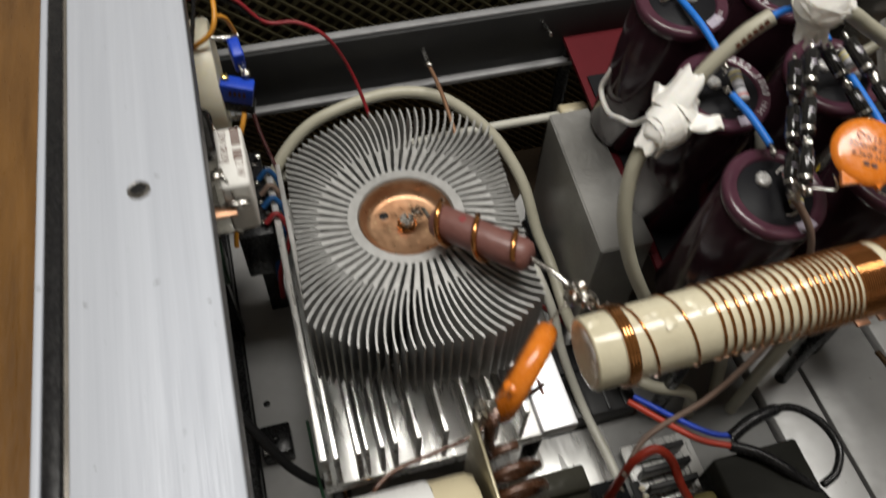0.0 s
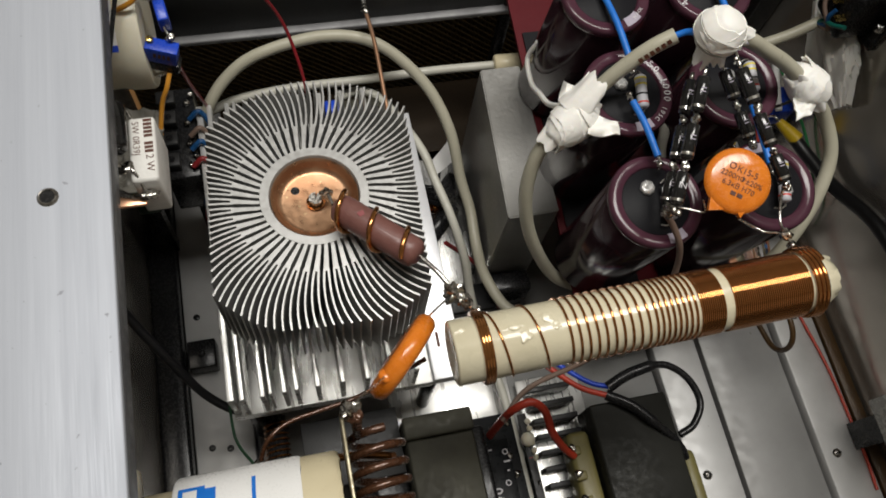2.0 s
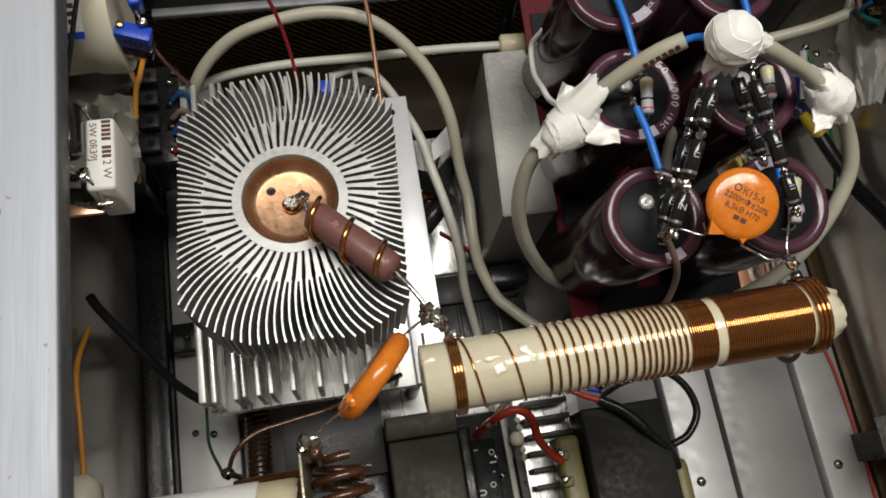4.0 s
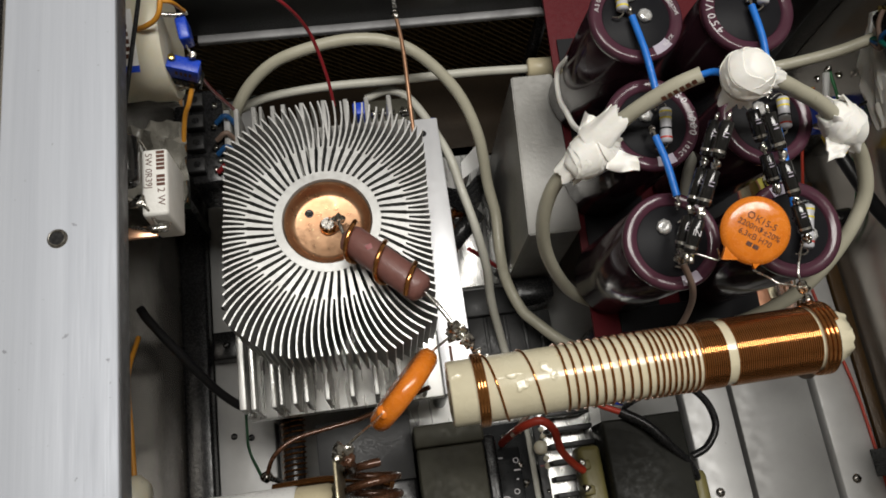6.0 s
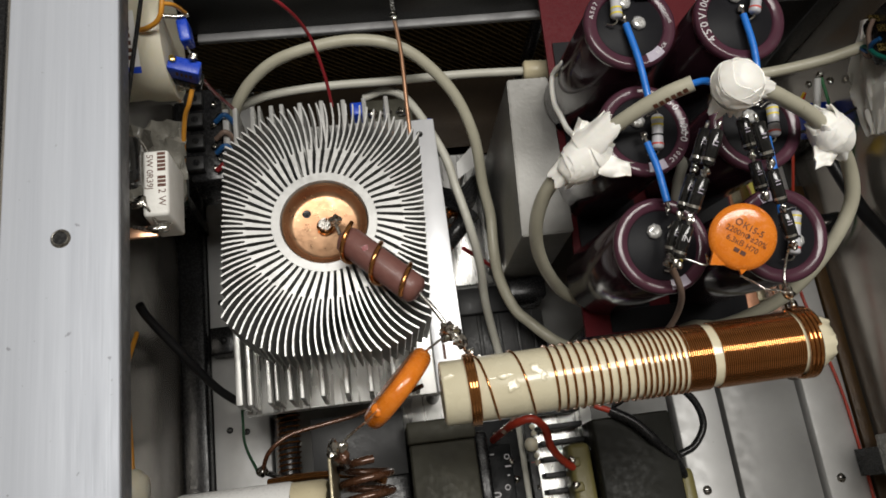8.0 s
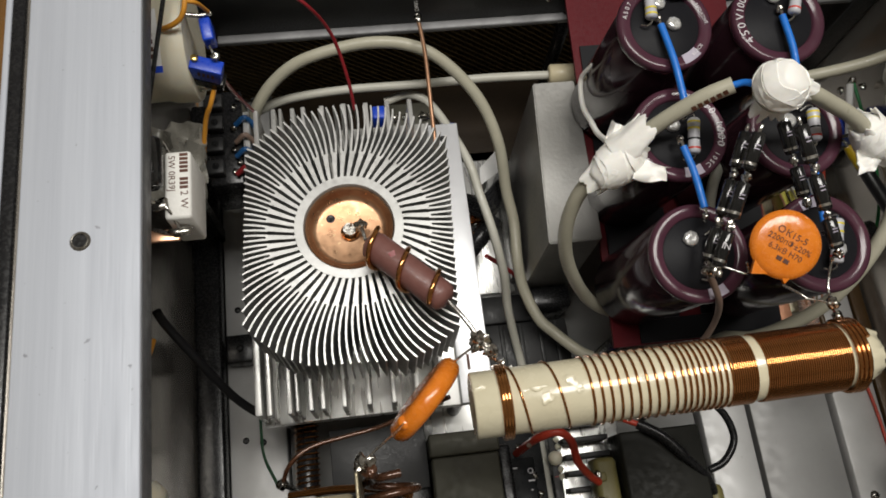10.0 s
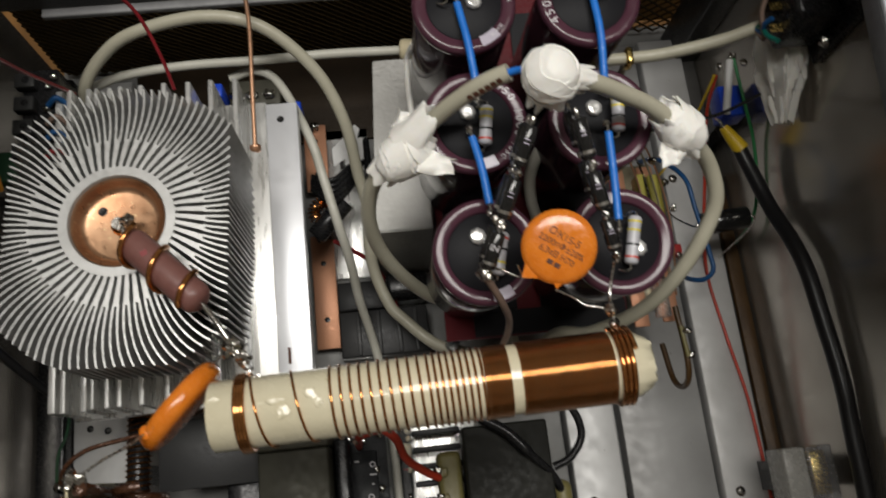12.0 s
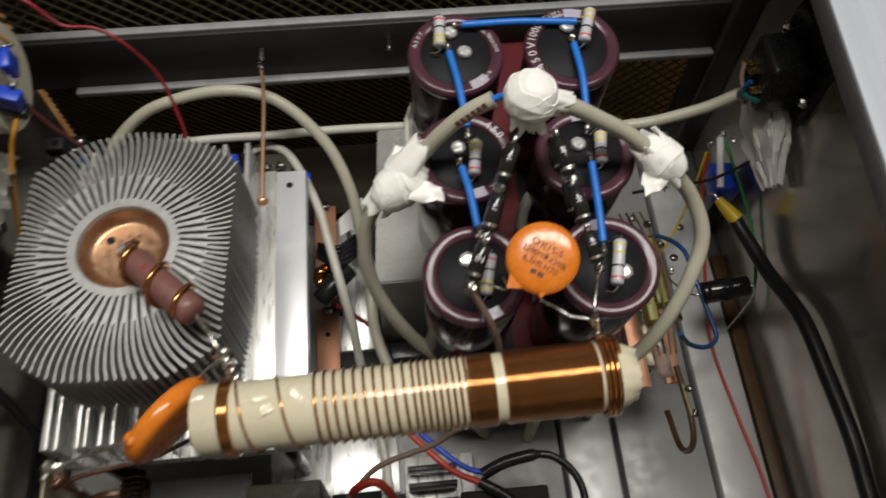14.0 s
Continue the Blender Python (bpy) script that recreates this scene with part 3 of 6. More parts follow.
# ---- loading coil on cream former ----
CA, CE = Vector((0.0425, 0.1012, 0.2075)), Vector((0.1965, 0.1040, 0.2120))
coil = thing("wire_coil", "cream tube former wound with brown enamelled copper wire", "coil", at=CA)
mC, lC = along(CA, CE)
RC = 0.0122
part("former", lathe([(0, 0.0034), (0.0040, 0.0030), (0.0090, 0.0025), (RC - 0.0012, 0.0022), (RC - 0.0004, 0.0024), (RC, 0.0029), (RC, lC - 0.008), (RC - 0.001, lC - 0.004), (RC - 0.0030, lC + 0.0006), (RC - 0.006, lC + 0.0016), (0.003, lC + 0.0022), (0, lC + 0.0020)], 48, mC, wobble=0.012), M_TUBE, coil)


def turns(name, f0, f1, n, wire, material, lift=0.0, label="", start=0.0):
    part(name, helix(mC, RC + wire * 0.8 + lift, f0 * lC, f1 * lC, n, wire, 28, 8, start=start), material, coil, label, angle=80)


turns("end_winding", 0.080, 0.101, 3.0, 0.0010, M_WIRE, 0, "three thick end turns")
turns("open_winding", 0.101, 0.283, 2.0, 0.00048, M_WIRE)
turns("spaced_winding", 0.283, 0.500, 10.0, 0.00052, M_WIRE)
turns("spaced_winding", 0.500, 0.624, 8.5, 0.00052, M_WIRE)
turns("close_winding", 0.626, 0.684, 11, 0.00040, M_WIRE, 0, "close-wound dark copper turns")
turns("close_winding", 0.707, 0.917, 39, 0.00041, M_WIRE, 0, "close-wound dark copper turns")
turns("end_winding", 0.925, 0.962, 3.2, 0.0009, M_WIRE, 0.0004)

for f, a, sx, sy in ((0.165, 98, 2.6, 1.0), (0.185, 84, 1.4, 1.6), (0.245, 102, 1.6, 1.9), (0.262, 88, 1.0, 1.0), (0.415, 92, 0.7, 0.8), (0.030, 110, 1.3, 1.0)):
    t_in = mC.inverted().to_3x3() @ Vector((0, -math.cos(math.radians(a)), math.sin(math.radians(a))))
    t_in.z = 0
    spot = mC @ (t_in.normalized() * (RC - 0.0002) + Vector((0, 0, f * lC)))
    part("wax_drip", blob(spot, 0.0013, rough=0.7, freq=900, stretch=(1.3 * sx, 1.2 * sy, 0.42)), M_TUBE, coil, "glossy drip of clear wax")

# ---- ceramic disc capacitors ----
DA = Vector((0.1699, 0.1463, 0.2225))
disc = thing("ceramic_capacitor", "flat orange ceramic disc capacitor with dark printing", "capacitor", "ceramic capacitors", at=DA)
mD = Matrix.Translation(DA) @ Vector((-0.16, -0.30, 0.94)).to_track_quat("Z", "Y").to_matrix().to_4x4()
part("disc", lathe([(0, -0.0022), (0.0108, -0.0022), (0.0127, -0.0014), (0.0134, 0), (0.0127, 0.0014), (0.0108, 0.0022), (0.006, 0.0025), (0, 0.0026)], 48, mD), M_ORANGE, disc)
part("tail", prism([(-0.0122, -0.0118), (-0.0112, -0.0062), (-0.0062, -0.0116)], -0.0012, 0.0012, m=mD @ pose(0, 0, 0, 0, 0, 17)), M_ORANGE, disc)
part("tail", prism([(0.0028, -0.0122), (0.0058, -0.0112), (0.0046, -0.0142)], -0.0012, 0.0012, m=mD), M_ORANGE, disc)
part("lead", sweep([mD @ Vector((-0.0110, -0.0114, 0)), (0.1565, 0.1388, 0.2140), (0.1500, 0.1425, 0.2120), (0.1450, 0.1450, 0.2100)], 0.00045), M_LEAD, disc)
LJ = Vector((0.1872, 0.1235, 0.2140))
part("lead", sweep([mD @ Vector((0.0046, -0.0145, 0)), (0.1742, 0.1292, 0.2145), (0.1780, 0.1262, 0.2145), (0.1830, 0.1250, 0.2143), LJ], 0.00045), M_LEAD, disc)
mT = mD @ pose(0.0005, 0, 0.0027, 0, 0, -8)
for words, y, s in (("\u041a15-5", 0.0038, 0.0036), ("2200\u043f\u0424\u00b120%", 0.0004, 0.0031), ("6,3\u043a\u0412 \u041d70", -0.0030, 0.0031)):
    lettering("printing", words, s, mT @ pose(0.0012 if y > 0.003 else 0, y, 0), M_INK, disc, "dark printed rating")
for x in (-0.002, 0.0008):
    part("printing", prism([(x, -0.0068), (x + 0.0022, -0.0068), (x + 0.0022, -0.0052), (x, -0.0052)], 0, 0.00005, m=mT), M_INK, disc)
part("printed_mark", lathe([(0.0011, 0), (0.0015, 0), (0.0015, 0.00005), (0.0011, 0.00005)], 6, mT @ pose(-0.0052, 0.0042, 0)), M_INK, disc)

D2 = Vector((0.0288, 0.1084, 0.1885))
PB = Vector((0.0040, 0.0844, 0.2235))
disc2 = thing("ceramic_capacitor", "orange ceramic disc capacitor standing on edge", "capacitor", "ceramic capacitors", at=D2)
m2 = Matrix.Translation(D2) @ Vector((0.708, -0.667, -0.15)).to_track_quat("Z", "Y").to_matrix().to_4x4()
part("disc", lathe([(0, -0.0042), (0.0140, -0.0042), (0.0170, -0.0038), (0.0186, -0.0024), (0.0192, 0), (0.0186, 0.0024), (0.0170, 0.0038), (0.0140, 0.0042), (0, 0.0045)], 48, m2), M_ORANGE, disc2)
part("lead", sweep([(0.0200, 0.0990, 0.2010), (0.0160, 0.0950, 0.2070), (0.0100, 0.0900, 0.2170), PB], 0.0005), M_LEAD, disc2)
part("lead_bead", blob((0.0200, 0.0990, 0.2010), 0.0017, rough=0.1, stretch=(1.6, 1.6, 0.8)), M_ORANGE, disc2)
part("lead", sweep([(0.0390, 0.1190, 0.1940), (0.0430, 0.1210, 0.2000), JT], 0.0005), M_LEAD, disc2)

# ---- red board and electrolytic cans ----
LEAN_A = Vector((0, -0.13, 1)).normalized()


def board_z(y):
    return 0.1035 + 0.17 * (y - 0.168)


bm = bmesh.new()
vs = [bm.verts.new((x, y, board_z(y) - d)) for d in (0.0004, 0.0028) for x, y in ((0.1346, 0.1365), (0.2270, 0.1365), (0.2270, 0.340), (0.1346, 0.340))]
bm.faces.new(vs[:4]); bm.faces.new(vs[4:][::-1])
for i in range(4):
    j = (i + 1) % 4
    bm.faces.new((vs[i], vs[4 + i], vs[4 + j], vs[j]))
redb = thing("red_board", "red insulating board carrying six tall capacitors", "board", at=(0.18, 0.23, 0.1))
part("sheet", bm, M_BOARD, redb)
for x in (0.140, 0.221):
    for y in (0.142, 0.332):
        part("post", rod((x, y, 0.0102), (x, y, board_z(y) - 0.0029), 0.004), M_BLACK, redb)

# added black sheets: deep shade between the cans, laid over the red board
for x0, x1, y0 in ((0.1385, 0.1715, 0.1490), (0.1835, 0.2255, 0.1490), (0.1490, 0.2262, 0.1370)):
    bm = bmesh.new()
    vs = [bm.verts.new((x, y, board_z(y) + d)) for d in (0.0010, 0.0) for x, y in ((x0, y0), (x1, y0), (x1, y0 + (0.151 if y0 > 0.14 else 0.0118)), (x0, y0 + (0.151 if y0 > 0.14 else 0.0118)))]
    bm.faces.new(vs[:4]); bm.faces.new(vs[4:][::-1])
    for i in range(4):
        j = (i + 1) % 4
        bm.faces.new((vs[i], vs[4 + i], vs[4 + j], vs[j]))
    part("gap_shade", bm, M_RUBBER, redb, "black sheet added for the shade between the cans")

CAPS = ((0.1475, 0.1540, 0.1975), (0.2000, 0.1527, 0.199), (0.1487, 0.2058, 0.203), (0.1986, 0.2021, 0.205), (0.1490, 0.2530, 0.213), (0.1998, 0.2515, 0.214))
CAN_R, CAN_H = 0.0211, 0.0915


def can(i, top):
    base = Vector(top) - LEAN_A * CAN_H
    base.z = max(base.z, board_z(base.y) + 0.0012)
    ob = thing("electrolytic_capacitor", ("tall purple-brown electrolytic capacitor with a black top", "tall purple-brown electrolytic capacitor with white printing on its rim")[i % 2], "capacitor", "electrolytic capacitors", at=base)
    m, h = along(base, top)
    m = m @ pose(0, 0, 0, 0, 0, 37 * i)
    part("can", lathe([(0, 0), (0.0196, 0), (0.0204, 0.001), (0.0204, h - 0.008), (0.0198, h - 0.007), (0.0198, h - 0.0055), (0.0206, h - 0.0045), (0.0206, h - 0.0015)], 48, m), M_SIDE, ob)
    part("sleeve_rim", lathe([(0.0207, h - 0.0048), (CAN_R, h - 0.0032), (0.0210, h - 0.0018), (0.0206, h - 0.0008), (0.0200, h - 0.0003), (0.0196, h - 0.0001), (0.0190, h), (0.0160, h - 0.0002), (0.0155, h - 0.0006), (0.0153, h - 0.0011), (0.0150, h - 0.0018)], 64, m), M_SLEEVE, ob, "shiny purple sleeve rim")
    part("top_disc", lathe([(0.0152, h - 0.0016), (0.0146, h - 0.0013), (0, h - 0.0011)], 48, m), M_RUBBER, ob, "black rubber top disc")
    up = m.to_3x3() @ Vector((0, 0, 1))
    ang0 = {0: -75, 1: 100, 2: -80, 3: 90, 4: -60, 5: 82}[i]
    mm, _ = along(base, top)

    def rim_patch(a0, a1, r0, r1, material, name, label=""):
        out = []
        for k in range(7):
            a = math.radians(a0 + (a1 - a0) * k / 6)
            out.append((r1 * math.cos(a), r1 * math.sin(a)))
        for k in range(7):
            a = math.radians(a1 - (a1 - a0) * k / 6)
            out.append((r0 * math.cos(a), r0 * math.sin(a)))
        part(name, prism(out, h - 0.0010, h + 0.00006, m=Matrix.Translation(base) @ Matrix.Translation(Vector((0, 0, 0))) @ tilt), material, ob, label)

    tilt = LEAN_A.to_track_quat("Z", "Y").to_matrix().to_4x4()
    rim_patch(ang0 - 13, ang0 + 13, 0.0153, 0.0196, M_LAV, "polarity_mark", "pale lavender polarity mark")
    arcs = {0: (), 1: ((150, 170),), 2: (), 3: (), 4: (), 5: ()}[i]
    for a0, a1 in arcs:
        a = a0
        while a < a1:
            w = random.choice((2.2, 3.5, 5.5, 8.0))
            inner = random.uniform(0.0156, 0.0166)
            if random.random() < 0.85:
                rim_patch(a, a + w, inner, inner + random.uniform(0.0010, 0.0030 if i == 5 else 0.0017), M_WHITEINK, "printing")
            a += w + random.choice((1.2, 2.0, 4.5))
    return ob, tilt, base


tops = [can(i, c) for i, c in enumerate(CAPS)]
# readable words on the rim of the rear can
t4, b4 = tops[4][1], tops[4][2]
mw = Matrix.Translation(Vector(CAPS[4])) @ t4
lettering("printing", "NEGATIVE", 0.0022, mw @ pose(0.0165, 0.0040, 0.0002, 0, 0, -72), M_WHITEINK, tops[4][0], "white printed word")
lettering("printing", "BLACK", 0.0022, mw @ pose(0.0120, -0.0125, 0.0002, 0, 0, 44), M_WHITEINK, tops[4][0], "white printed word")



def arc_text(i, words, angles, r, size):
    for ch, a in zip(words, angles):
        if ch != " ":
            q = (r * math.cos(math.radians(a)), r * math.sin(math.radians(a)))
            lettering("printing", ch, size, Matrix.Translation(Vector(CAPS[i])) @ tops[i][1] @ pose(*q, 0.0002, 0, 0, a - 90), M_WHITEINK, tops[i][0], "white printed rating")


arc_text(5, "450V", (211, 199, 187, 174), 0.0178, 0.0052)
arc_text(5, "\u00b5F(M)", (130, 123, 116, 109, 101), 0.0180, 0.0032)
arc_text(5, "1000", (164, 156, 148, 140), 0.0178, 0.0046)
arc_text(2, "450 1000", (52, 41, 30, 20, 10, 0, -10, -20), 0.0176, 0.0046)
arc_text(2, "105C", (-36, -43, -50, -57), 0.0176, 0.0028)
arc_text(4, "A507", (165, 158, 151, 144), 0.0180, 0.0028)
# rivet terminals on the cans
RIV = ((0, (0.1447, 0.1600)), (1, (0.2062, 0.1495)), (2, (0.1462, 0.2100)), (3, (0.1962, 0.2065)), (4, (0.1530, 0.2535)), (4, (0.1475, 0.2635)), (5, (0.1990, 0.2620)))
for i, (x, y) in RIV:
    z = CAPS[i][2] + 0.16 * (y - CAPS[i][1])
    ob = tops[i][0]
    part("terminal", lathe([(0.0033, -0.0012), (0.0033, 0.0002), (0.0027, 0.0009), (0.0012, 0.0010), (0, 0.0006)], 8, pose(x, y, z, 8, 0, 20 * i), wobble=0.12), M_TERM, ob, "bright octagonal terminal rivet")


# ---- small resistors on the cans ----
def small_resistor(a, b, flip=False):
    a, b = Vector(a), Vector(b)
    ob = thing("small_resistor", "grey resistor with yellow and red bands", "resistor", "bleeder resistors", at=a)
    m, h = along(a, b)
    r = 0.0026
    part("body", lathe([(0, 0), (r * 0.7, 0), (r, 0.0008), (r, 0.0028), (r * 0.93, 0.0038), (r * 0.93, h - 0.0038), (r, h - 0.0028), (r, h - 0.0008), (r * 0.7, h), (0, h)], 24, m), M_GREYRES, ob)
    for f, mt in ((0.30, M_YELLOW), (0.60, M_BLACK), (0.86, M_REDBAND), (0.12, M_YELLOW)):
        f = 1 - f if flip else f
        part("band", lathe([(r * 0.94, f * h - 0.0004), (r * 0.985 if 0.25 < f < 0.75 else r * 1.02, f * h - 0.0004), (r * 0.985 if 0.25 < f < 0.75 else r * 1.02, f * h + 0.0004), (r * 0.94, f * h + 0.0004)], 24, m), mt, ob)
    d = (b - a).normalized()
    for p, s in ((a, -1), (b, 1)):
        part("lead", sweep([p, p + d * s * 0.0016, p + d * s * 0.0022 + Vector((-0.0015, 0, -0.0012)), p + d * s * 0.001 + Vector((-0.0038, 0, -0.0028))], 0.0004, 6), M_LEAD, ob)
    return ob


small_resistor((0.1432, 0.2690, 0.2180), (0.1420, 0.2545, 0.2160), True)
small_resistor((0.2090, 0.2660, 0.2205), (0.2040, 0.2505, 0.2180), False)
small_resistor((0.1532, 0.2095, 0.2085), (0.1510, 0.1945, 0.2060), False)
small_resistor((0.2048, 0.2085, 0.2100), (0.2032, 0.1945, 0.2085), False)
small_resistor((0.1538, 0.1598, 0.2020), (0.1502, 0.1440, 0.1990), True)
small_resistor((0.2050, 0.1605, 0.2045), (0.2008, 0.1425, 0.2020), False)

# ---- blue sleeves over the links ----
for pts in (((0.1528, 0.2655, 0.2165), (0.1780, 0.2648, 0.2172), (0.2028, 0.2628, 0.2170)),
            ((0.1459, 0.2519, 0.2150), (0.1484, 0.2340, 0.2140), (0.1500, 0.2150, 0.2110)),
            ((0.1460, 0.1970, 0.2085), (0.1482, 0.1845, 0.2080), (0.1496, 0.1700, 0.2065)),
            ((0.2000, 0.2515, 0.2160), (0.2010, 0.2340, 0.2150), (0.2004, 0.2150, 0.2110)),
            ((0.1985, 0.1935, 0.2105), (0.1982, 0.1770, 0.2090), (0.1975, 0.1590, 0.2070))):
    ob = thing("sleeved_link", "bright blue sleeved wire link between capacitor terminals", "wire", "blue links", at=pts[0])
    part("sleeve", sweep(pts, 0.00155, 12), M_BLUE, ob)
    for p, q in ((pts[0], pts[1]), (pts[-1], pts[-2])):
        d = (Vector(p) - Vector(q)).normalized()
        part("wire_end", sweep([Vector(p) - d * 0.001, Vector(p) + d * 0.003, Vector(p) + d * 0.0045 + Vector((0, 0, -0.003))], 0.0006, 6), M_LEAD, ob)
        part("solder", blob(Vector(p) + d * 0.0035 + Vector((0, 0, -0.0006)), 0.0015, rough=0.7), M_SOLDER, ob)


# ---- diode strings ----
def diode(a, b, f0, f1, r=0.0028, words=""):
    a, b = Vector(a), Vector(b)
    ob = thing("diode", "glossy black diode with a silver end ring", "diode", "diode strings", at=a.lerp(b, f0))
    p, q = a.lerp(b, f0), a.lerp(b, f1)
    m, h = along(p, q)
    part("body", lathe([(0, 0), (r * 0.8, 0), (r, 0.0006), (r, h - 0.0006), (r * 0.8, h), (0, h)], 24, m), M_DIODE, ob)
    part("ring", lathe([(r * 0.98, h * 0.80), (r * 1.02, h * 0.80), (r * 1.02, h * 0.88), (r * 0.98, h * 0.88)], 24, m), M_LEAD, ob)
    d = (q - p).normalized()
    part("lead", rod(p - d * 0.0034, p, 0.0008, 8), M_LEAD, ob)
    part("lead", rod(q, q + d * 0.0034, 0.0008, 8), M_LEAD, ob)
    part("solder", blob(q + d * 0.0026, 0.0019, rough=0.9, stretch=(0.8, 1.2, 0.9)), M_SOLDER, ob)
    n = Vector((-0.1, -0.35, 0.93))
    n = (n - d * n.dot(d)).normalized()
    mp = Matrix((d, n.cross(d), n)).transposed().to_4x4()
    if words:
        mt = Matrix((n.cross(d), -d, n)).transposed().to_4x4()
        lettering("printing", words, 0.0034, Matrix.Translation(p.lerp(q, 0.42) + n * (r + 0.00004)) @ mt, M_WHITEINK, ob, "white printed letters")
    else:
        for f, w in ((0.34, 0.0002), (0.44, 0.0002)):
            part("printing", prism([(-w, -0.0010), (w, -0.0010), (w, 0.0010), (-w, 0.0010)], 0, 0.0001, m=Matrix.Translation(p.lerp(q, f) + n * (r - 0.00002)) @ mp), M_LAV, ob)
    return ob


KN = Vector((0.1709, 0.2006, 0.2468))
# strings: start, end, spans
for a, b, spans in (((0.1670, 0.1990, 0.2290), (0.1445, 0.1460, 0.2080), ((0.12, 0.36), (0.44, 0.68), (0.76, 0.985))),
                    ((0.1660, 0.1930, 0.2400), (0.1445, 0.1420, 0.2160), ((0.12, 0.36), (0.44, 0.68), (0.765, 0.99))),
                    ((0.1785, 0.1960, 0.2400), (0.1900, 0.1420, 0.2220), ((0.14, 0.40), (0.48, 0.72), (0.78, 0.98))),
                    ((0.1800, 0.2000, 0.2270), (0.1885, 0.1620, 0.2130), ((0.10, 0.42), (0.55, 0.85)))):
    for f0, f1 in spans:
        diode(a, b, f0, f1, 0.0027, "IN" if f0 == 0.765 else "")
# bent lead from the right string to the coil's end
jl = thing("lead_joint", "bare tinned lead soldered to the coil's end turn", "solder joint", at=LJ)
part("lead", sweep([(0.1902, 0.1425, 0.2200), (0.1900, 0.1385, 0.2150), (0.1880, 0.1300, 0.2120), LJ, (0.1868, 0.1185, 0.2155)], 0.0006), M_LEAD, jl)
part("solder", blob(LJ, 0.0023, rough=0.7), M_SOLDER, jl)
part("solder", blob((0.1868, 0.1185, 0.2150), 0.0019, rough=0.7), M_SOLDER, jl)
kj = thing("lead_joint", "dull solder lump joining diode string and brown lead", "solder joint", at=(0.1435, 0.1435, 0.2085))
part("solder", blob((0.1438, 0.1430, 0.2110), 0.0028, rough=0.8, stretch=(0.9, 0.9, 1.6)), M_SOLDER, kj)
part("solder", blob((0.1455, 0.1500, 0.2085), 0.0018, rough=0.8), M_SOLDER, kj)
part("brown_lead", sweep([(0.1435, 0.1430, 0.2080), (0.1470, 0.1385, 0.2040), (0.1515, 0.1330, 0.1950), (0.1550, 0.1290, 0.1800), (0.1540, 0.1235, 0.1640), (0.1480, 0.1170, 0.1400), (0.1300, 0.1120, 0.1050), (0.1000, 0.1060, 0.0900), (0.0840, 0.0930, 0.0840)], 0.0014), M_BRW, kj, "brown rubber-covered lead")


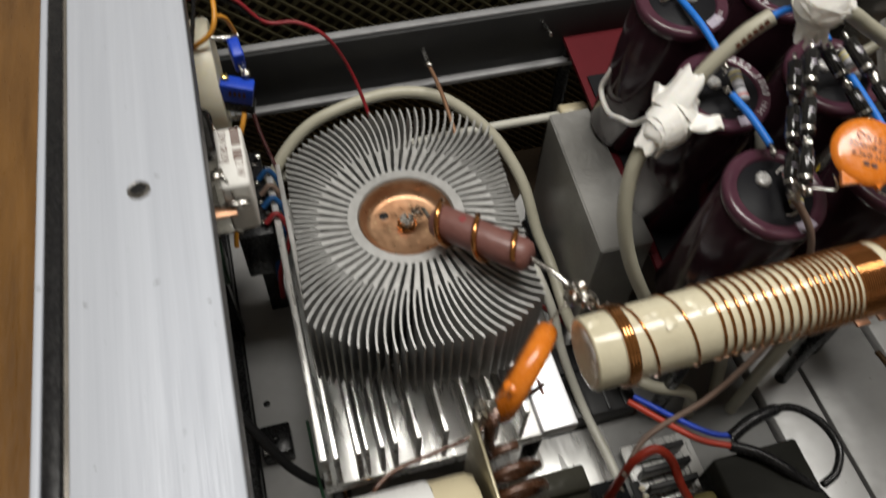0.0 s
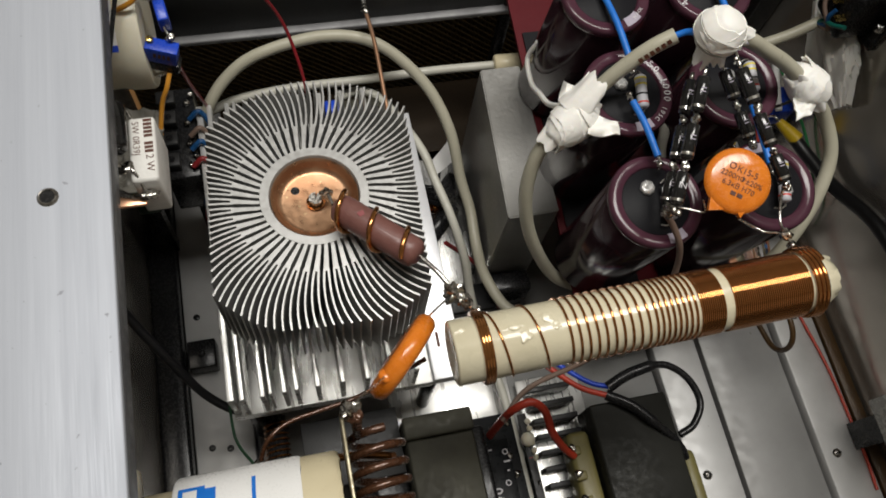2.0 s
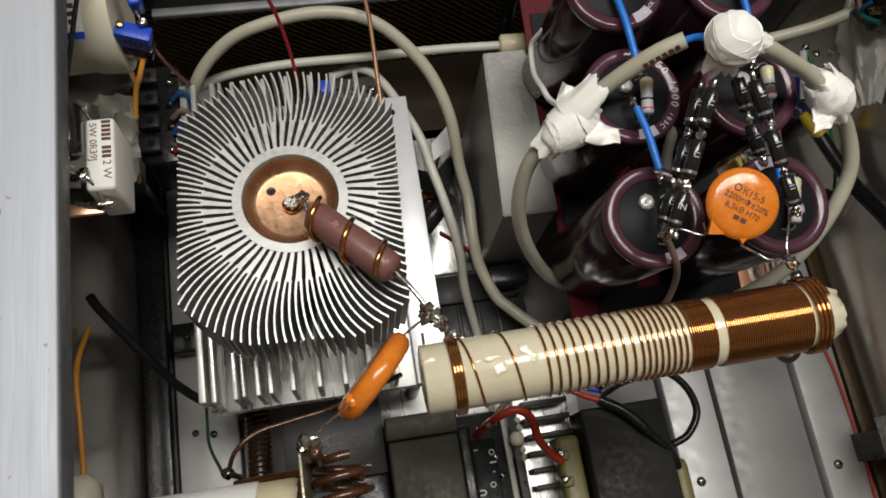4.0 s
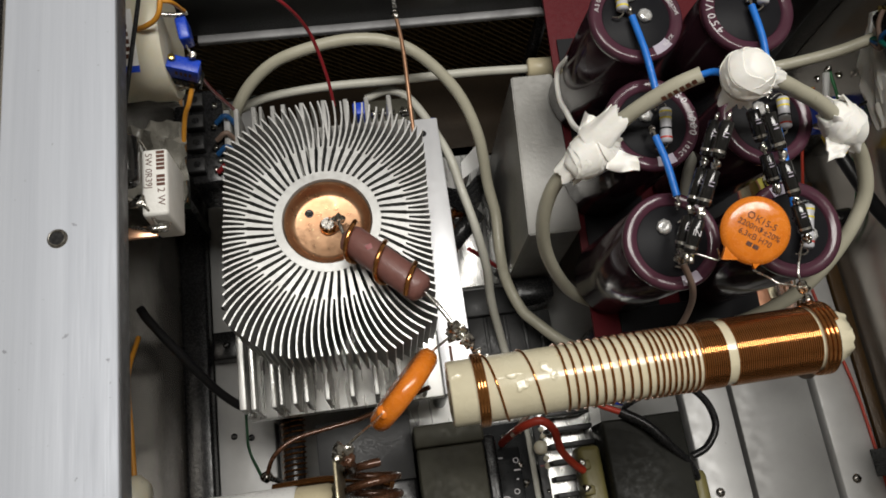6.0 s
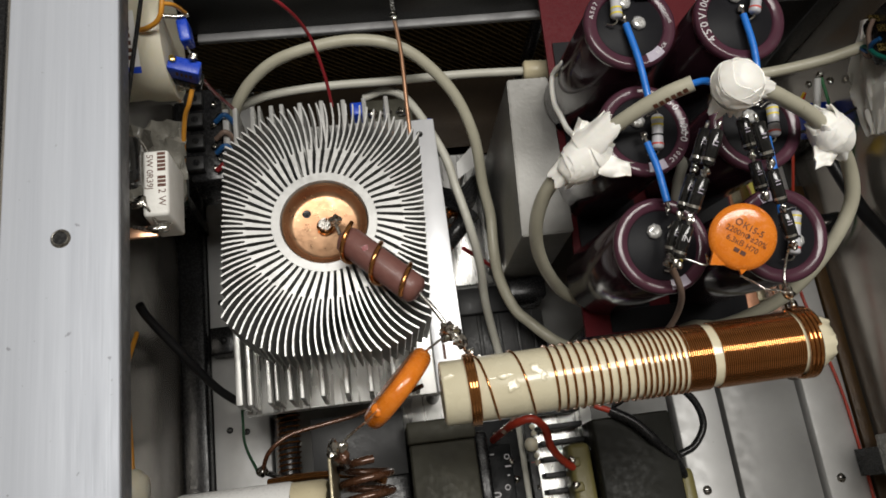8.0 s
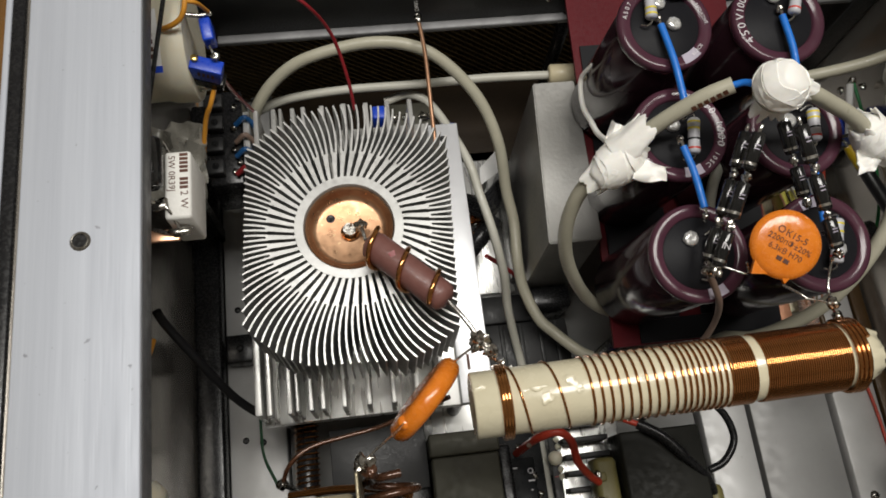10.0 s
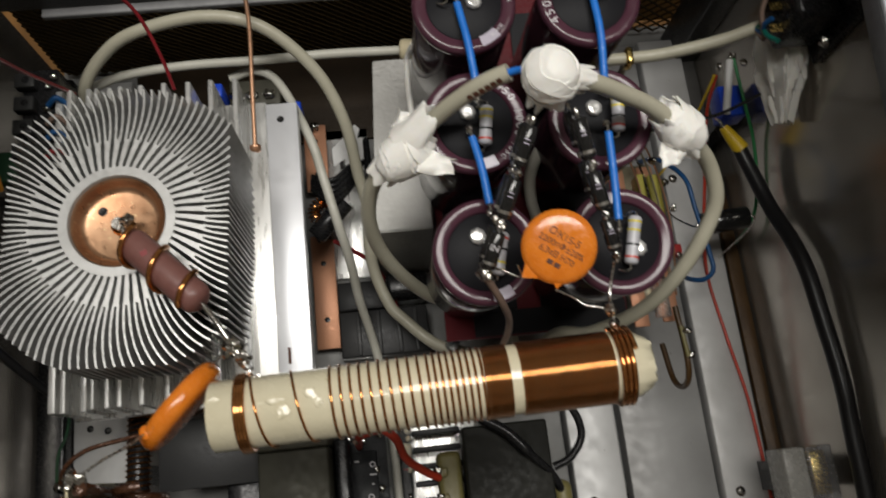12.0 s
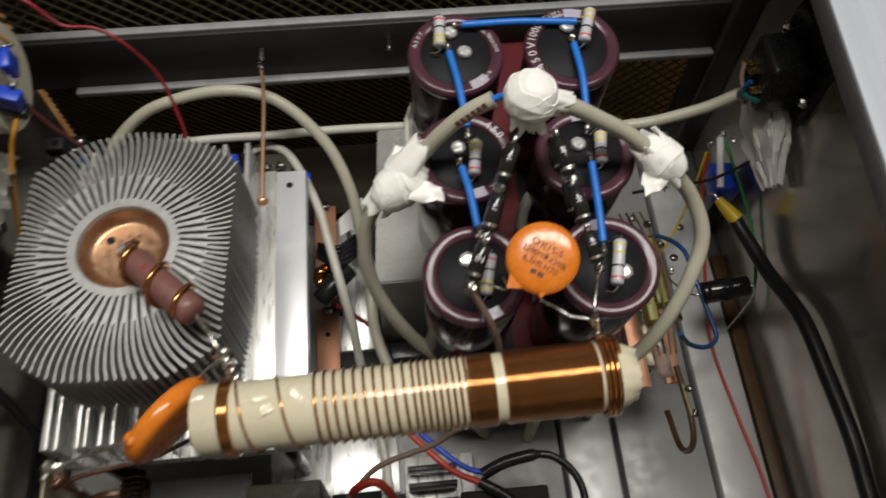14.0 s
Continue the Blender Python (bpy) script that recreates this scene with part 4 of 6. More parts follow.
# ---- tape wraps and thick cables ----
def tape_wrap(name, c, axis, r, half, seed, label, flaps=(), flares=()):
    """Crumpled wrap of thin tape: overlapping turns round the axis, with torn flaps."""
    ob = thing(name, label, "tape wrap", "tape wraps", at=c)
    c, axis = Vector(c), Vector(axis).normalized()
    m = Matrix.Translation(c) @ axis.to_track_quat("Z", "Y").to_matrix().to_4x4()
    bm = bmesh.new()
    nz, na = 20, 40

    def env(u):
        return r * math.sin(math.pi * min(1, max(0, 0.10 + 0.80 * u))) ** 0.6

    rings = []
    for i in range(nz + 1):
        u = i / nz
        ring = []
        for k in range(na):
            a = 2 * math.pi * k / na
            q = Vector((math.cos(a), math.sin(a), u * 2))
            rr = env(u) * (0.95 + 0.12 * noise.noise(q * 1.5 + Vector((seed, 0, 0))) + 0.07 * abs(noise.noise(q * 4.0 + Vector((seed, 3, 0)))))
            ring.append(bm.verts.new(m @ Vector((rr * math.cos(a), rr * math.sin(a), half * (2 * u - 1)))))
        rings.append(ring)
    for a, b in zip(rings, rings[1:]):
        for k in range(na):
            bm.faces.new((a[k], a[(k + 1) % na], b[(k + 1) % na], b[k]))
    bm.faces.new(rings[0][::-1]); bm.faces.new(rings[-1])
    part("wrap", bm, M_TAPE, ob, angle=60)
    rnd = random.Random(int(seed * 100))
    for b in range(6):
        # one turn of ribbon, tilted, with a standing edge
        bm = bmesh.new()
        u0, tilt_u, ph = rnd.uniform(0.12, 0.80), rnd.uniform(0.05, 0.26), rnd.uniform(0, 6.28)
        width, lift = rnd.uniform(0.22, 0.46), 1.0 + 0.010 * b
        strip_a, strip_b = [], []
        nk = 60
        for k in range(nk + 1):
            a = 2 * math.pi * k / nk * rnd.choice((1,)) + ph
            cu = u0 + tilt_u * math.sin(a - ph + seed) + 0.04 * math.sin(3 * a + b)
            row = []
            for e in range(4):
                u = min(1.0, max(0.0, cu + width * (e / 3 - 0.5)))
                crease = 0.06 * noise.noise(Vector((math.cos(a) * 2.2, math.sin(a) * 2.2, e * 0.5 + b)))
                rr = env(u) * (lift + crease) + (0.0003 if e in (0, 3) else 0.0)
                row.append(m @ Vector((rr * math.cos(a), rr * math.sin(a), half * (2 * u - 1))))
            strip_a.append([bm.verts.new(p) for p in row])
            cc = m @ Vector((0, 0, half * (2 * cu - 1)))
            strip_b.append([bm.verts.new(p + (cc - p).normalized() * 0.0007) for p in row])
        for g in (strip_a, strip_b):
            for k in range(nk):
                for e in range(3):
                    bm.faces.new((g[k][e], g[k + 1][e], g[k + 1][e + 1], g[k][e + 1]))
        for k in range(nk):
            for e in (0, 3):
                bm.faces.new((strip_a[k][e], strip_a[k + 1][e], strip_b[k + 1][e], strip_b[k][e]))
        part("ribbon", bm, M_TAPE, ob, angle=50)
    for p, q, r0, r1 in flares:
        # a ragged sleeve of tape that opens along the cable
        bm = bmesh.new()
        mf, lf = along(p, q)
        shells = []
        for thick in (0.0, 0.0005):
            rows = []
            for i in range(9):
                row = []
                for k in range(36):
                    a = 2 * math.pi * k / 36
                    c1, s1 = math.cos(a), math.sin(a)
                    reach = 0.72 + 0.55 * noise.noise(Vector((c1 * 1.6, s1 * 1.6, seed * 2))) + 0.13 * noise.noise(Vector((c1 * 4, s1 * 4, seed)))
                    f = i / 8
                    rr = (r0 + (r1 - r0) * f) * (1 + 0.16 * noise.noise(Vector((c1 * 2.5, s1 * 2.5, f * 1.5 + seed))) + 0.10 * f * math.sin(5 * a + seed)) - thick
                    row.append(bm.verts.new(mf @ Vector((rr * c1, rr * s1, lf * f * max(0.25, reach)))))
                rows.append(row)
            shells.append(rows)
        for rows in shells:
            for u, v in zip(rows, rows[1:]):
                for k in range(36):
                    bm.faces.new((u[k], u[(k + 1) % 36], v[(k + 1) % 36], v[k]))
        for i in (0, 8):
            for k in range(36):
                bm.faces.new((shells[0][i][k], shells[0][i][(k + 1) % 36], shells[1][i][(k + 1) % 36], shells[1][i][k]))
        part("torn_sleeve", bm, M_TAPE, ob, angle=60)
    for p, q, w in flaps:
        p, q = Vector(p), Vector(q)
        bm = bmesh.new()
        d = (q - p)
        side = d.cross(Vector((0, 0, 1))).normalized()
        rows = []
        for i in range(7):
            f = i / 6
            row = []
            for k in range(5):
                s = (k / 4 - 0.5) * w * (1 - 0.30 * f ** 1.5)
                pt = p + d * f * (1 + 0.12 * math.sin(2.1 * k + seed)) + side * s + Vector((0, 0, 0.0016 * math.sin(k * 1.7 + f * 4 + seed) * (0.4 + f)))
                row.append(pt)
            rows.append(row)
        up = [[bm.verts.new(x + Vector((0, 0, 0.0004))) for x in row] for row in rows]
        dn = [[bm.verts.new(x - Vector((0, 0, 0.0004))) for x in row] for row in rows]
        for g in (up, dn):
            for i in range(6):
                for k in range(4):
                    bm.faces.new((g[i][k], g[i][k + 1], g[i + 1][k + 1], g[i + 1][k]))
        for i in range(6):
            for k in (0, 4):
                bm.faces.new((up[i][k], up[i + 1][k], dn[i + 1][k], dn[i][k]))
        for i in (0, 6):
            for k in range(4):
                bm.faces.new((up[i][k], up[i][k + 1], dn[i][k + 1], dn[i][k]))
        part("flap", bm, M_TAPE, ob, angle=60)
    return ob


tape_wrap("tape_wrap", KN, (0.25, -0.1, 1), 0.0098, 0.0088, 1.0, "tight white tape ball over the diode junction", (), (((0.1740, 0.2005, 0.2450), (0.1870, 0.2010, 0.2400), 0.0062, 0.0042), ((0.1715, 0.1990, 0.2400), (0.1750, 0.1960, 0.2300), 0.0050, 0.0032), ((0.1690, 0.1990, 0.2400), (0.1660, 0.1970, 0.2310), 0.0050, 0.0030)))
tape_wrap("tape_wrap", (0.1200, 0.1960, 0.1995), (0.75, 0.45, 0.30), 0.0092, 0.0120, 2.3, "crumpled white tape wrap with torn flaps on the cable", (((0.1255, 0.1915, 0.2035), (0.1375, 0.1865, 0.2050), 0.0105), ((0.1180, 0.2010, 0.2030), (0.1215, 0.2110, 0.2060), 0.0080)), (((0.1215, 0.1990, 0.2015), (0.1345, 0.2075, 0.2150), 0.0084, 0.0066), ((0.1180, 0.1960, 0.1985), (0.1075, 0.1900, 0.1890), 0.0076, 0.0056)))
tape_wrap("tape_wrap", (0.2265, 0.1920, 0.2120), (0.75, -0.55, -0.4), 0.0084, 0.0105, 3.7, "crumpled white tape wrap with torn flaps on the cable", (((0.2245, 0.1870, 0.2110), (0.2190, 0.1790, 0.2085), 0.0110),), (((0.2255, 0.1925, 0.2125), (0.2175, 0.1985, 0.2200), 0.0078, 0.0062), ((0.2275, 0.1910, 0.2110), (0.2345, 0.1850, 0.2030), 0.0076, 0.0060)))
CR = 0.0033
CABLE_DROP = [(0.1130, 0.1955, 0.1970), (0.1048, 0.1885, 0.1800), (0.1032, 0.1795, 0.1580), (0.1105, 0.1705, 0.1300), (0.1270, 0.1620, 0.0980), (0.1480, 0.1560, 0.0820), (0.1700, 0.1500, 0.0600), (0.1800, 0.1450, 0.0140)]
c1 = thing("coaxial_cable", "thick cream cable rising to the white tape ball", "cable", "thick cream cables", at=(0.1199, 0.2005, 0.2))
part("jacket", sweep([(0.1199, 0.2005, 0.2000), (0.1293, 0.2035, 0.2085), (0.1379, 0.2054, 0.2200), (0.1485, 0.2071, 0.2310), (0.1584, 0.2082, 0.2370)], CR, 16), M_CABLE, c1)
part("inner_core", sweep([(0.1580, 0.2081, 0.2368), (0.1625, 0.2070, 0.2400), KN - Vector((0.004, 0, 0.001))], 0.0014, 10), M_BLUE, c1, "blue inner insulation")
dirc = (Vector((0.1584, 0.2082, 0.2370)) - Vector((0.1379, 0.2054, 0.2200))).normalized()
nc = Vector((0.10, -0.80, 0.60)); nc = (nc - dirc * nc.dot(dirc)).normalized()
mk = Matrix((dirc, nc.cross(dirc), nc)).transposed().to_4x4()
for k in range(6):
    ctr = Vector((0.1452, 0.2066, 0.2277)) + dirc * (0.0026 * k) + nc * (CR + 0.00008)
    part("printing", prism([(-0.0009, -0.0011), (0.0009, -0.0011), (0.0009, 0.0011), (-0.0009, 0.0011)], 0, 0.0001, m=Matrix.Translation(ctr) @ mk), M_INK, c1)
wire_thing("coaxial_cable", CABLE_DROP, CR, M_CABLE, "thick cream cable dropping from the tape wrap", "cable", "thick cream cables", 16)
wire_thing("coaxial_cable", [(0.1780, 0.2005, 0.2440), (0.1880, 0.2002, 0.2390), (0.1982, 0.1994, 0.2320), (0.2110, 0.1975, 0.2235), (0.2240, 0.1930, 0.2140)], CR, M_CABLE, "thick cream cable running down from the tape ball", "cable", "thick cream cables", 16)
wire_thing("coaxial_cable", [(0.2286, 0.1902, 0.2100), (0.2417, 0.1836, 0.1950), (0.2475, 0.1712, 0.1820), (0.2425, 0.1575, 0.1700), (0.2340, 0.1455, 0.1560), (0.2240, 0.1370, 0.1420), (0.2120, 0.1325, 0.1280), (0.2000, 0.1310, 0.1160), (0.1900, 0.1340, 0.1050), (0.1850, 0.1330, 0.0700), (0.1850, 0.1330, 0.0110)], CR, M_CABLE, "thick cream cable curving round the capacitors", "cable", "thick cream cables", 16)
wire_thing("coaxial_cable", [(-0.0520, 0.2830, 0.0700), (-0.0430, 0.2908, 0.1000), (-0.0297, 0.3023, 0.1120), (-0.0097, 0.3085, 0.1220), (0.0261, 0.3110, 0.1280), (0.0551, 0.3051, 0.1240), (0.0794, 0.2874, 0.1080), (0.0920, 0.2651, 0.0900), (0.0965, 0.2420, 0.0690), (0.0998, 0.2250, 0.0600), (0.0992, 0.2030, 0.0560), (0.1012, 0.1865, 0.0500), (0.1075, 0.1690, 0.0470), (0.1145, 0.1600, 0.0470), (0.1310, 0.1440, 0.0480), (0.1500, 0.1370, 0.0440), (0.1600, 0.1370, 0.0110)], CR, M_CABLE, "thick cream cable looping behind the cooler", "cable", "thick cream cables", 16)
wire_thing("coaxial_cable", [(0.2240, 0.2690, 0.1270), (0.2420, 0.2680, 0.1290), (0.2600, 0.2672, 0.1325), (0.2840, 0.2667, 0.1420), (0.3015, 0.2675, 0.1520)], CR * 0.95, M_CABLE, "thick cream cable running to the rear socket", "cable", "thick cream cables", 16)
wire_thing("thin_cable", [(0.1815, 0.2080, 0.1660), (0.1775, 0.2015, 0.1690), (0.1745, 0.1945, 0.1660), (0.1755, 0.1880, 0.1560), (0.1800, 0.1830, 0.1400), (0.1850, 0.1800, 0.1250), (0.1860, 0.1790, 0.1080)], 0.0026, M_THIN, "pale cable hooked between the tall capacitors", "cable", "thin pale cables", 12)
wire_thing("flat_strap", [(0.1300, 0.2640, 0.1660), (0.1270, 0.2640, 0.1530), (0.1262, 0.2510, 0.1500), (0.1260, 0.2380, 0.1580), (0.1255, 0.2270, 0.1660), (0.1230, 0.2130, 0.1850), (0.1210, 0.2030, 0.1960)], 0.0014, M_TAPE, "twisted strip of white tape beside the capacitors", "tape strip", "", 8)
wire_thing("thin_cable", [(-0.0459, 0.2949, 0.0900), (-0.0260, 0.3011, 0.0920), (0.0067, 0.3032, 0.0940), (0.0461, 0.3027, 0.0950), (0.0895, 0.3027, 0.0960), (0.1262, 0.3004, 0.0980)], 0.0026, M_THIN, "pale cable running along the back of the chassis", "cable", "thin pale cables", 12)
wire_thing("thin_cable", [(0.0300, 0.3000, 0.0820), (0.0450, 0.3020, 0.0850), (0.0580, 0.2920, 0.0850), (0.0728, 0.2567, 0.088), (0.0781, 0.2351, 0.084), (0.0832, 0.2124, 0.08), (0.0882, 0.1914, 0.066), (0.0906, 0.1742, 0.048), (0.0968, 0.1486, 0.028), (0.1015, 0.1150, 0.0230), (0.1030, 0.0577, 0.0210), (0.1032, 0.0200, 0.0170), (0.1030, -0.0200, 0.0128)], 0.0026, M_THIN, "pale cable running forward beside the heatsink", "cable", "thin pale cables", 12)
plug = thing("cable_plug", "cream plastic plug at the cable's end", "plug", at=(0.135, 0.3, 0.1))
part("shell", rod((0.1262, 0.3004, 0.0980), (0.1430, 0.2990, 0.0990), 0.0062, 20, 0.0012), M_CREAM, plug)
part("skirt", rod((0.1340, 0.2998, 0.0103), (0.1340, 0.2998, 0.0935), 0.004, 12), M_CREAM, plug)

# ---- grey block transformer behind ----
tb = thing("block_transformer", "tall grey steel-clad transformer block", "transformer", at=(0.12, 0.236, 0.01))
bm = bmesh.new()
vs = [bm.verts.new((x, y, z)) for z in (0.0102, 0.120) for x, y in ((0.1045, 0.1895), (0.1325, 0.1895), (0.1338, 0.2830), (0.1105, 0.2830))]
bm.faces.new(vs[:4][::-1]); bm.faces.new(vs[4:])
for i in range(4):
    j = (i + 1) % 4
    bm.faces.new((vs[i], vs[j], vs[4 + j], vs[4 + i]))
bmesh.ops.bevel(bm, geom=list(bm.edges), offset=0.0007, segments=2, affect="EDGES")
part("core", bm, M_FERRITE, tb)
part("winding_cover", box(0.1000, 0.1040, 0.200, 0.275, 0.0102, 0.045, 0.002), M_BLACK, tb, "black winding cover")
part("winding_cover", box(0.1060, 0.1310, 0.1750, 0.1890, 0.0102, 0.042, 0.003), M_BLACK, tb)

# ---- things at the left wall ----
cr = thing("cement_resistor", "white ceramic block resistor with printed rating", "resistor", at=(-0.052, 0.188, 0.21))
part("block", box(-0.0575, -0.0480, 0.1745, 0.2008, 0.2100, 0.2340, 0.0012), M_CEMENT, cr)
for k in range(9):
    if k != 5:
        y = 0.1992 - 0.0016 * k
        part("printing", box(-0.0521, -0.0491, y - 0.0006, y + 0.0006, 0.2340, 0.23405), M_INK, cr, "dark printed bar")
lettering("printing", "2 W", 0.0038, pose(-0.0506, 0.1815, 0.23406, 0, 0, -90), M_INK, cr, "dark printed rating")
lettering("printing", "5W 0R39J", 0.0034, pose(-0.0549, 0.1920, 0.23406, 0, 0, -90), M_INK, cr, "dark printed rating")
part("lead", sweep([(-0.0630, 0.1735, 0.2270), (-0.0570, 0.1715, 0.2280), (-0.0520, 0.1715, 0.2270), (-0.0500, 0.1750, 0.2250)], 0.0008), M_LEAD, cr)
part("solder", blob((-0.0535, 0.1718, 0.2285), 0.0021, rough=0.5, stretch=(2.2, 0.8, 0.7)), M_SOLDER, cr)
part("solder", blob((-0.0590, 0.1800, 0.2345), 0.0020, rough=0.6, stretch=(1.6, 1.2, 0.7)), M_SOLDER, cr)
part("cross_lead", sweep([(-0.0600, 0.1815, 0.2350), (-0.0560, 0.1780, 0.2350), (-0.0535, 0.1725, 0.2295)], 0.0006), M_LEAD, cr)
part("copper_lug", box(-0.0965, -0.0540, 0.1690, 0.1735, 0.2255, 0.2270, 0.0004), M_BARE, cr, "copper lug holding the block to the wall")
be = thing("can_capacitor", "small black electrolytic capacitor beside the block", "capacitor", at=(-0.062, 0.194, 0.23))
part("can", rod((-0.0612, 0.1850, 0.2390), (-0.0612, 0.2035, 0.2390), 0.0046, 24, 0.001), M_DIODE, be)
part("lead", sweep([(-0.0612, 0.1850, 0.2390), (-0.0625, 0.1815, 0.2375), (-0.0595, 0.1800, 0.2345)], 0.0007), M_LEAD, be)
part("lead", sweep([(-0.0612, 0.2035, 0.2390), (-0.0610, 0.2060, 0.2370), (-0.0580, 0.2050, 0.2330), (-0.0560, 0.2008, 0.2300)], 0.0006), M_LEAD, be)
part("bracket", box(-0.0965, -0.0600, 0.1900, 0.1960, 0.2330, 0.2346, 0.0004), M_ALU, be)

nb = thing("nylon_bushing", "translucent cream nylon body with a flared collar", "bushing", at=(-0.07, 0.27, 0.195))
part("body", lathe([(0, 0), (0.0255, 0), (0.0262, 0.001), (0.0262, 0.012), (0.0245, 0.0135), (0.0240, 0.026), (0.0252, 0.030), (0.0256, 0.0385), (0.0248, 0.0402), (0.0200, 0.0408), (0, 0.0400)], 56, pose(-0.0958, 0.2755, 0.1900, 0, 90, 0)), M_NYLON, nb)
part("label_sheet", prism([(-0.006, -0.011), (0.006, -0.011), (0.006, 0.012), (-0.006, 0.012)], 0, 0.0003, m=pose(-0.0700, 0.2610, 0.2165, 27, 0, 0)), M_WHITE, nb, "white paper label with blue edges")
part("label_edge", prism([(-0.0062, -0.0135), (0.0062, -0.0135), (0.0062, -0.0108), (-0.0062, -0.0108)], 0, 0.0004, m=pose(-0.0700, 0.2610, 0.2165, 27, 0, 0)), M_DBLUE, nb)
for k in range(6):
    part("printing", prism([(0.001, 0.009 - 0.003 * k), (0.0035, 0.009 - 0.003 * k), (0.0035, 0.0072 - 0.003 * k), (0.001, 0.0072 - 0.003 * k)], 0.0003, 0.0004, m=pose(-0.0700, 0.2610, 0.2165, 27, 0, 0)), M_INK, nb)

tp = thing("trimmer", "blue multiturn trimmer with a brass adjusting screw", "trimmer", at=(-0.0495, 0.257, 0.19))
mtp = pose(-0.0490, 0.2565, 0.1985, 0, 12, -14)
part("case", box(-0.0068, 0.0068, -0.0032, 0.0032, -0.0045, 0.0045, 0.0004), M_DBLUE, tp, "", mtp)
part("adjuster", rod((-0.0052, 0.0010, 0.0046), (-0.0052, 0.0010, 0.0062), 0.0016, 16), M_BRASS, tp, "slotted brass adjuster", mtp)
part("base", box(-0.0060, 0.0080, -0.0034, 0.0030, -0.0100, -0.0047, 0.0006), M_BLACK, tp, "", mtp)
for x in (-0.004, 0.0, 0.004):
    part("pin", rod((x, -0.001, -0.016), (x, -0.001, -0.0098), 0.0004, 6), M_LEAD, tp, "", mtp)
for k in range(4):
    part("printing", box(-0.003 + 0.0019 * k, -0.0018 + 0.0019 * k, -0.00325, -0.0032, -0.001, 0.002), M_INK, tp, "", mtp)
part("holder", sweep([(-0.0960, 0.2600, 0.1850), (-0.0700, 0.2570, 0.1800), (-0.0500, 0.2560, 0.1840)], 0.001), M_LEAD, tp)
bc = thing("film_capacitor", "small bright blue boxed film capacitor", "capacitor", at=(-0.0465, 0.2675, 0.205))
part("body", box(-0.0024, 0.0024, -0.0050, 0.0050, -0.0055, 0.0055, 0.0008), M_DBLUE, bc, "", pose(-0.0462, 0.2690, 0.2065, 12, 0, 8))
part("lead", sweep([(-0.0462, 0.2640, 0.2050), (-0.0450, 0.2610, 0.2030), (-0.0440, 0.2580, 0.2020)], 0.0005), M_LEAD, bc)
part("solder", blob((-0.0440, 0.2590, 0.2040), 0.0018, rough=0.5), M_SOLDER, bc)
part("post", sweep([(-0.0560, 0.2760, 0.2110), (-0.0480, 0.2755, 0.2100), (-0.0440, 0.2765, 0.2100)], 0.0011), M_LEAD, bc)

# terminal strip at the back left
ts = thing("terminal_strip", "black terminal block with bright screw terminals", "terminal block", at=(-0.06, 0.262, 0.12))
part("body", box(-0.0640, -0.0470, 0.2360, 0.2900, 0.0900, 0.1240, 0.001), M_BLACK, ts)
for k in range(4):
    y = 0.2440 + 0.0125 * k
    part("clamp", box(-0.0655, -0.0560, y - 0.0038, y + 0.0038, 0.1240, 0.1300, 0.0006), M_DARKBAR, ts, "grey metal clamp")
    part("clamp_hole", lathe([(0, 0), (0.0019, 0)], 12, pose(-0.0600, y, 0.1302)), M_BLACK, ts)
    part("screw", blob((-0.0510, y - 0.002, 0.1255), 0.0018, rough=0.4), M_SOLDER, ts)
    part("screw", blob((-0.0485, y + 0.003, 0.1255), 0.0015, rough=0.4), M_SOLDER, ts)
part("leg", box(-0.0600, -0.0500, 0.2600, 0.2680, 0.0162, 0.0900), M_BLACK, ts)
for k, (mt, y) in enumerate(((M_SBLUE, 0.268), (M_BRW, 0.258), (M_SBLUE, 0.250), (M_DRED, 0.240))):
    wire_thing("hook_up_wire", [(-0.0500, y, 0.1270), (-0.0440, y + 0.002, 0.1300), (-0.0400, y - 0.003, 0.1180), (-0.0480, y - 0.012, 0.1020), (-0.0500, y - 0.016, 0.0850)], 0.0014, mt, ("dull blue", "brown", "dull blue", "dark red")[k] + " hook-up wire at the terminal block", "wire", "hook-up wires")
gb = thing("green_block", "small dark green component on the wall side", "component", at=(-0.08, 0.25, 0.1))
part("body", box(-0.0870, -0.0750, 0.2410, 0.2580, 0.0800, 0.1000, 0.001), M_DGREEN, gb)
part("stem", box(-0.0840, -0.0780, 0.2460, 0.2530, 0.0162, 0.0800), M_BLACK, gb)
bb = thing("clear_bracket", "crumpled clear plastic sheet behind the block resistor", "plastic sheet", at=(-0.075, 0.225, 0.16))
bm = bmesh.new()
grid = [[], []]
for i in range(15):
    for g, dz in ((0, 0.0004), (1, -0.0004)):
        grid[g].append([bm.verts.new((-0.0900 + 0.0340 * k / 14, 0.2070 + 0.0400 * i / 14, 0.1690 + dz + 0.010 * noise.noise(Vector((i * 0.45, k * 0.45, 1))) + 0.004 * noise.noise(Vector((i * 1.3, k * 1.3, 4))))) for k in range(15)])
for g in grid:
    for p, q in zip(g, g[1:]):
        for k in range(14):
            bm.faces.new((p[k], p[k + 1], q[k + 1], q[k]))
part("sheet", bm, M_FILM, bb, angle=70)
part("stay", box(-0.0965, -0.0850, 0.2200, 0.2260, 0.1655, 0.1720), M_FILM, bb)

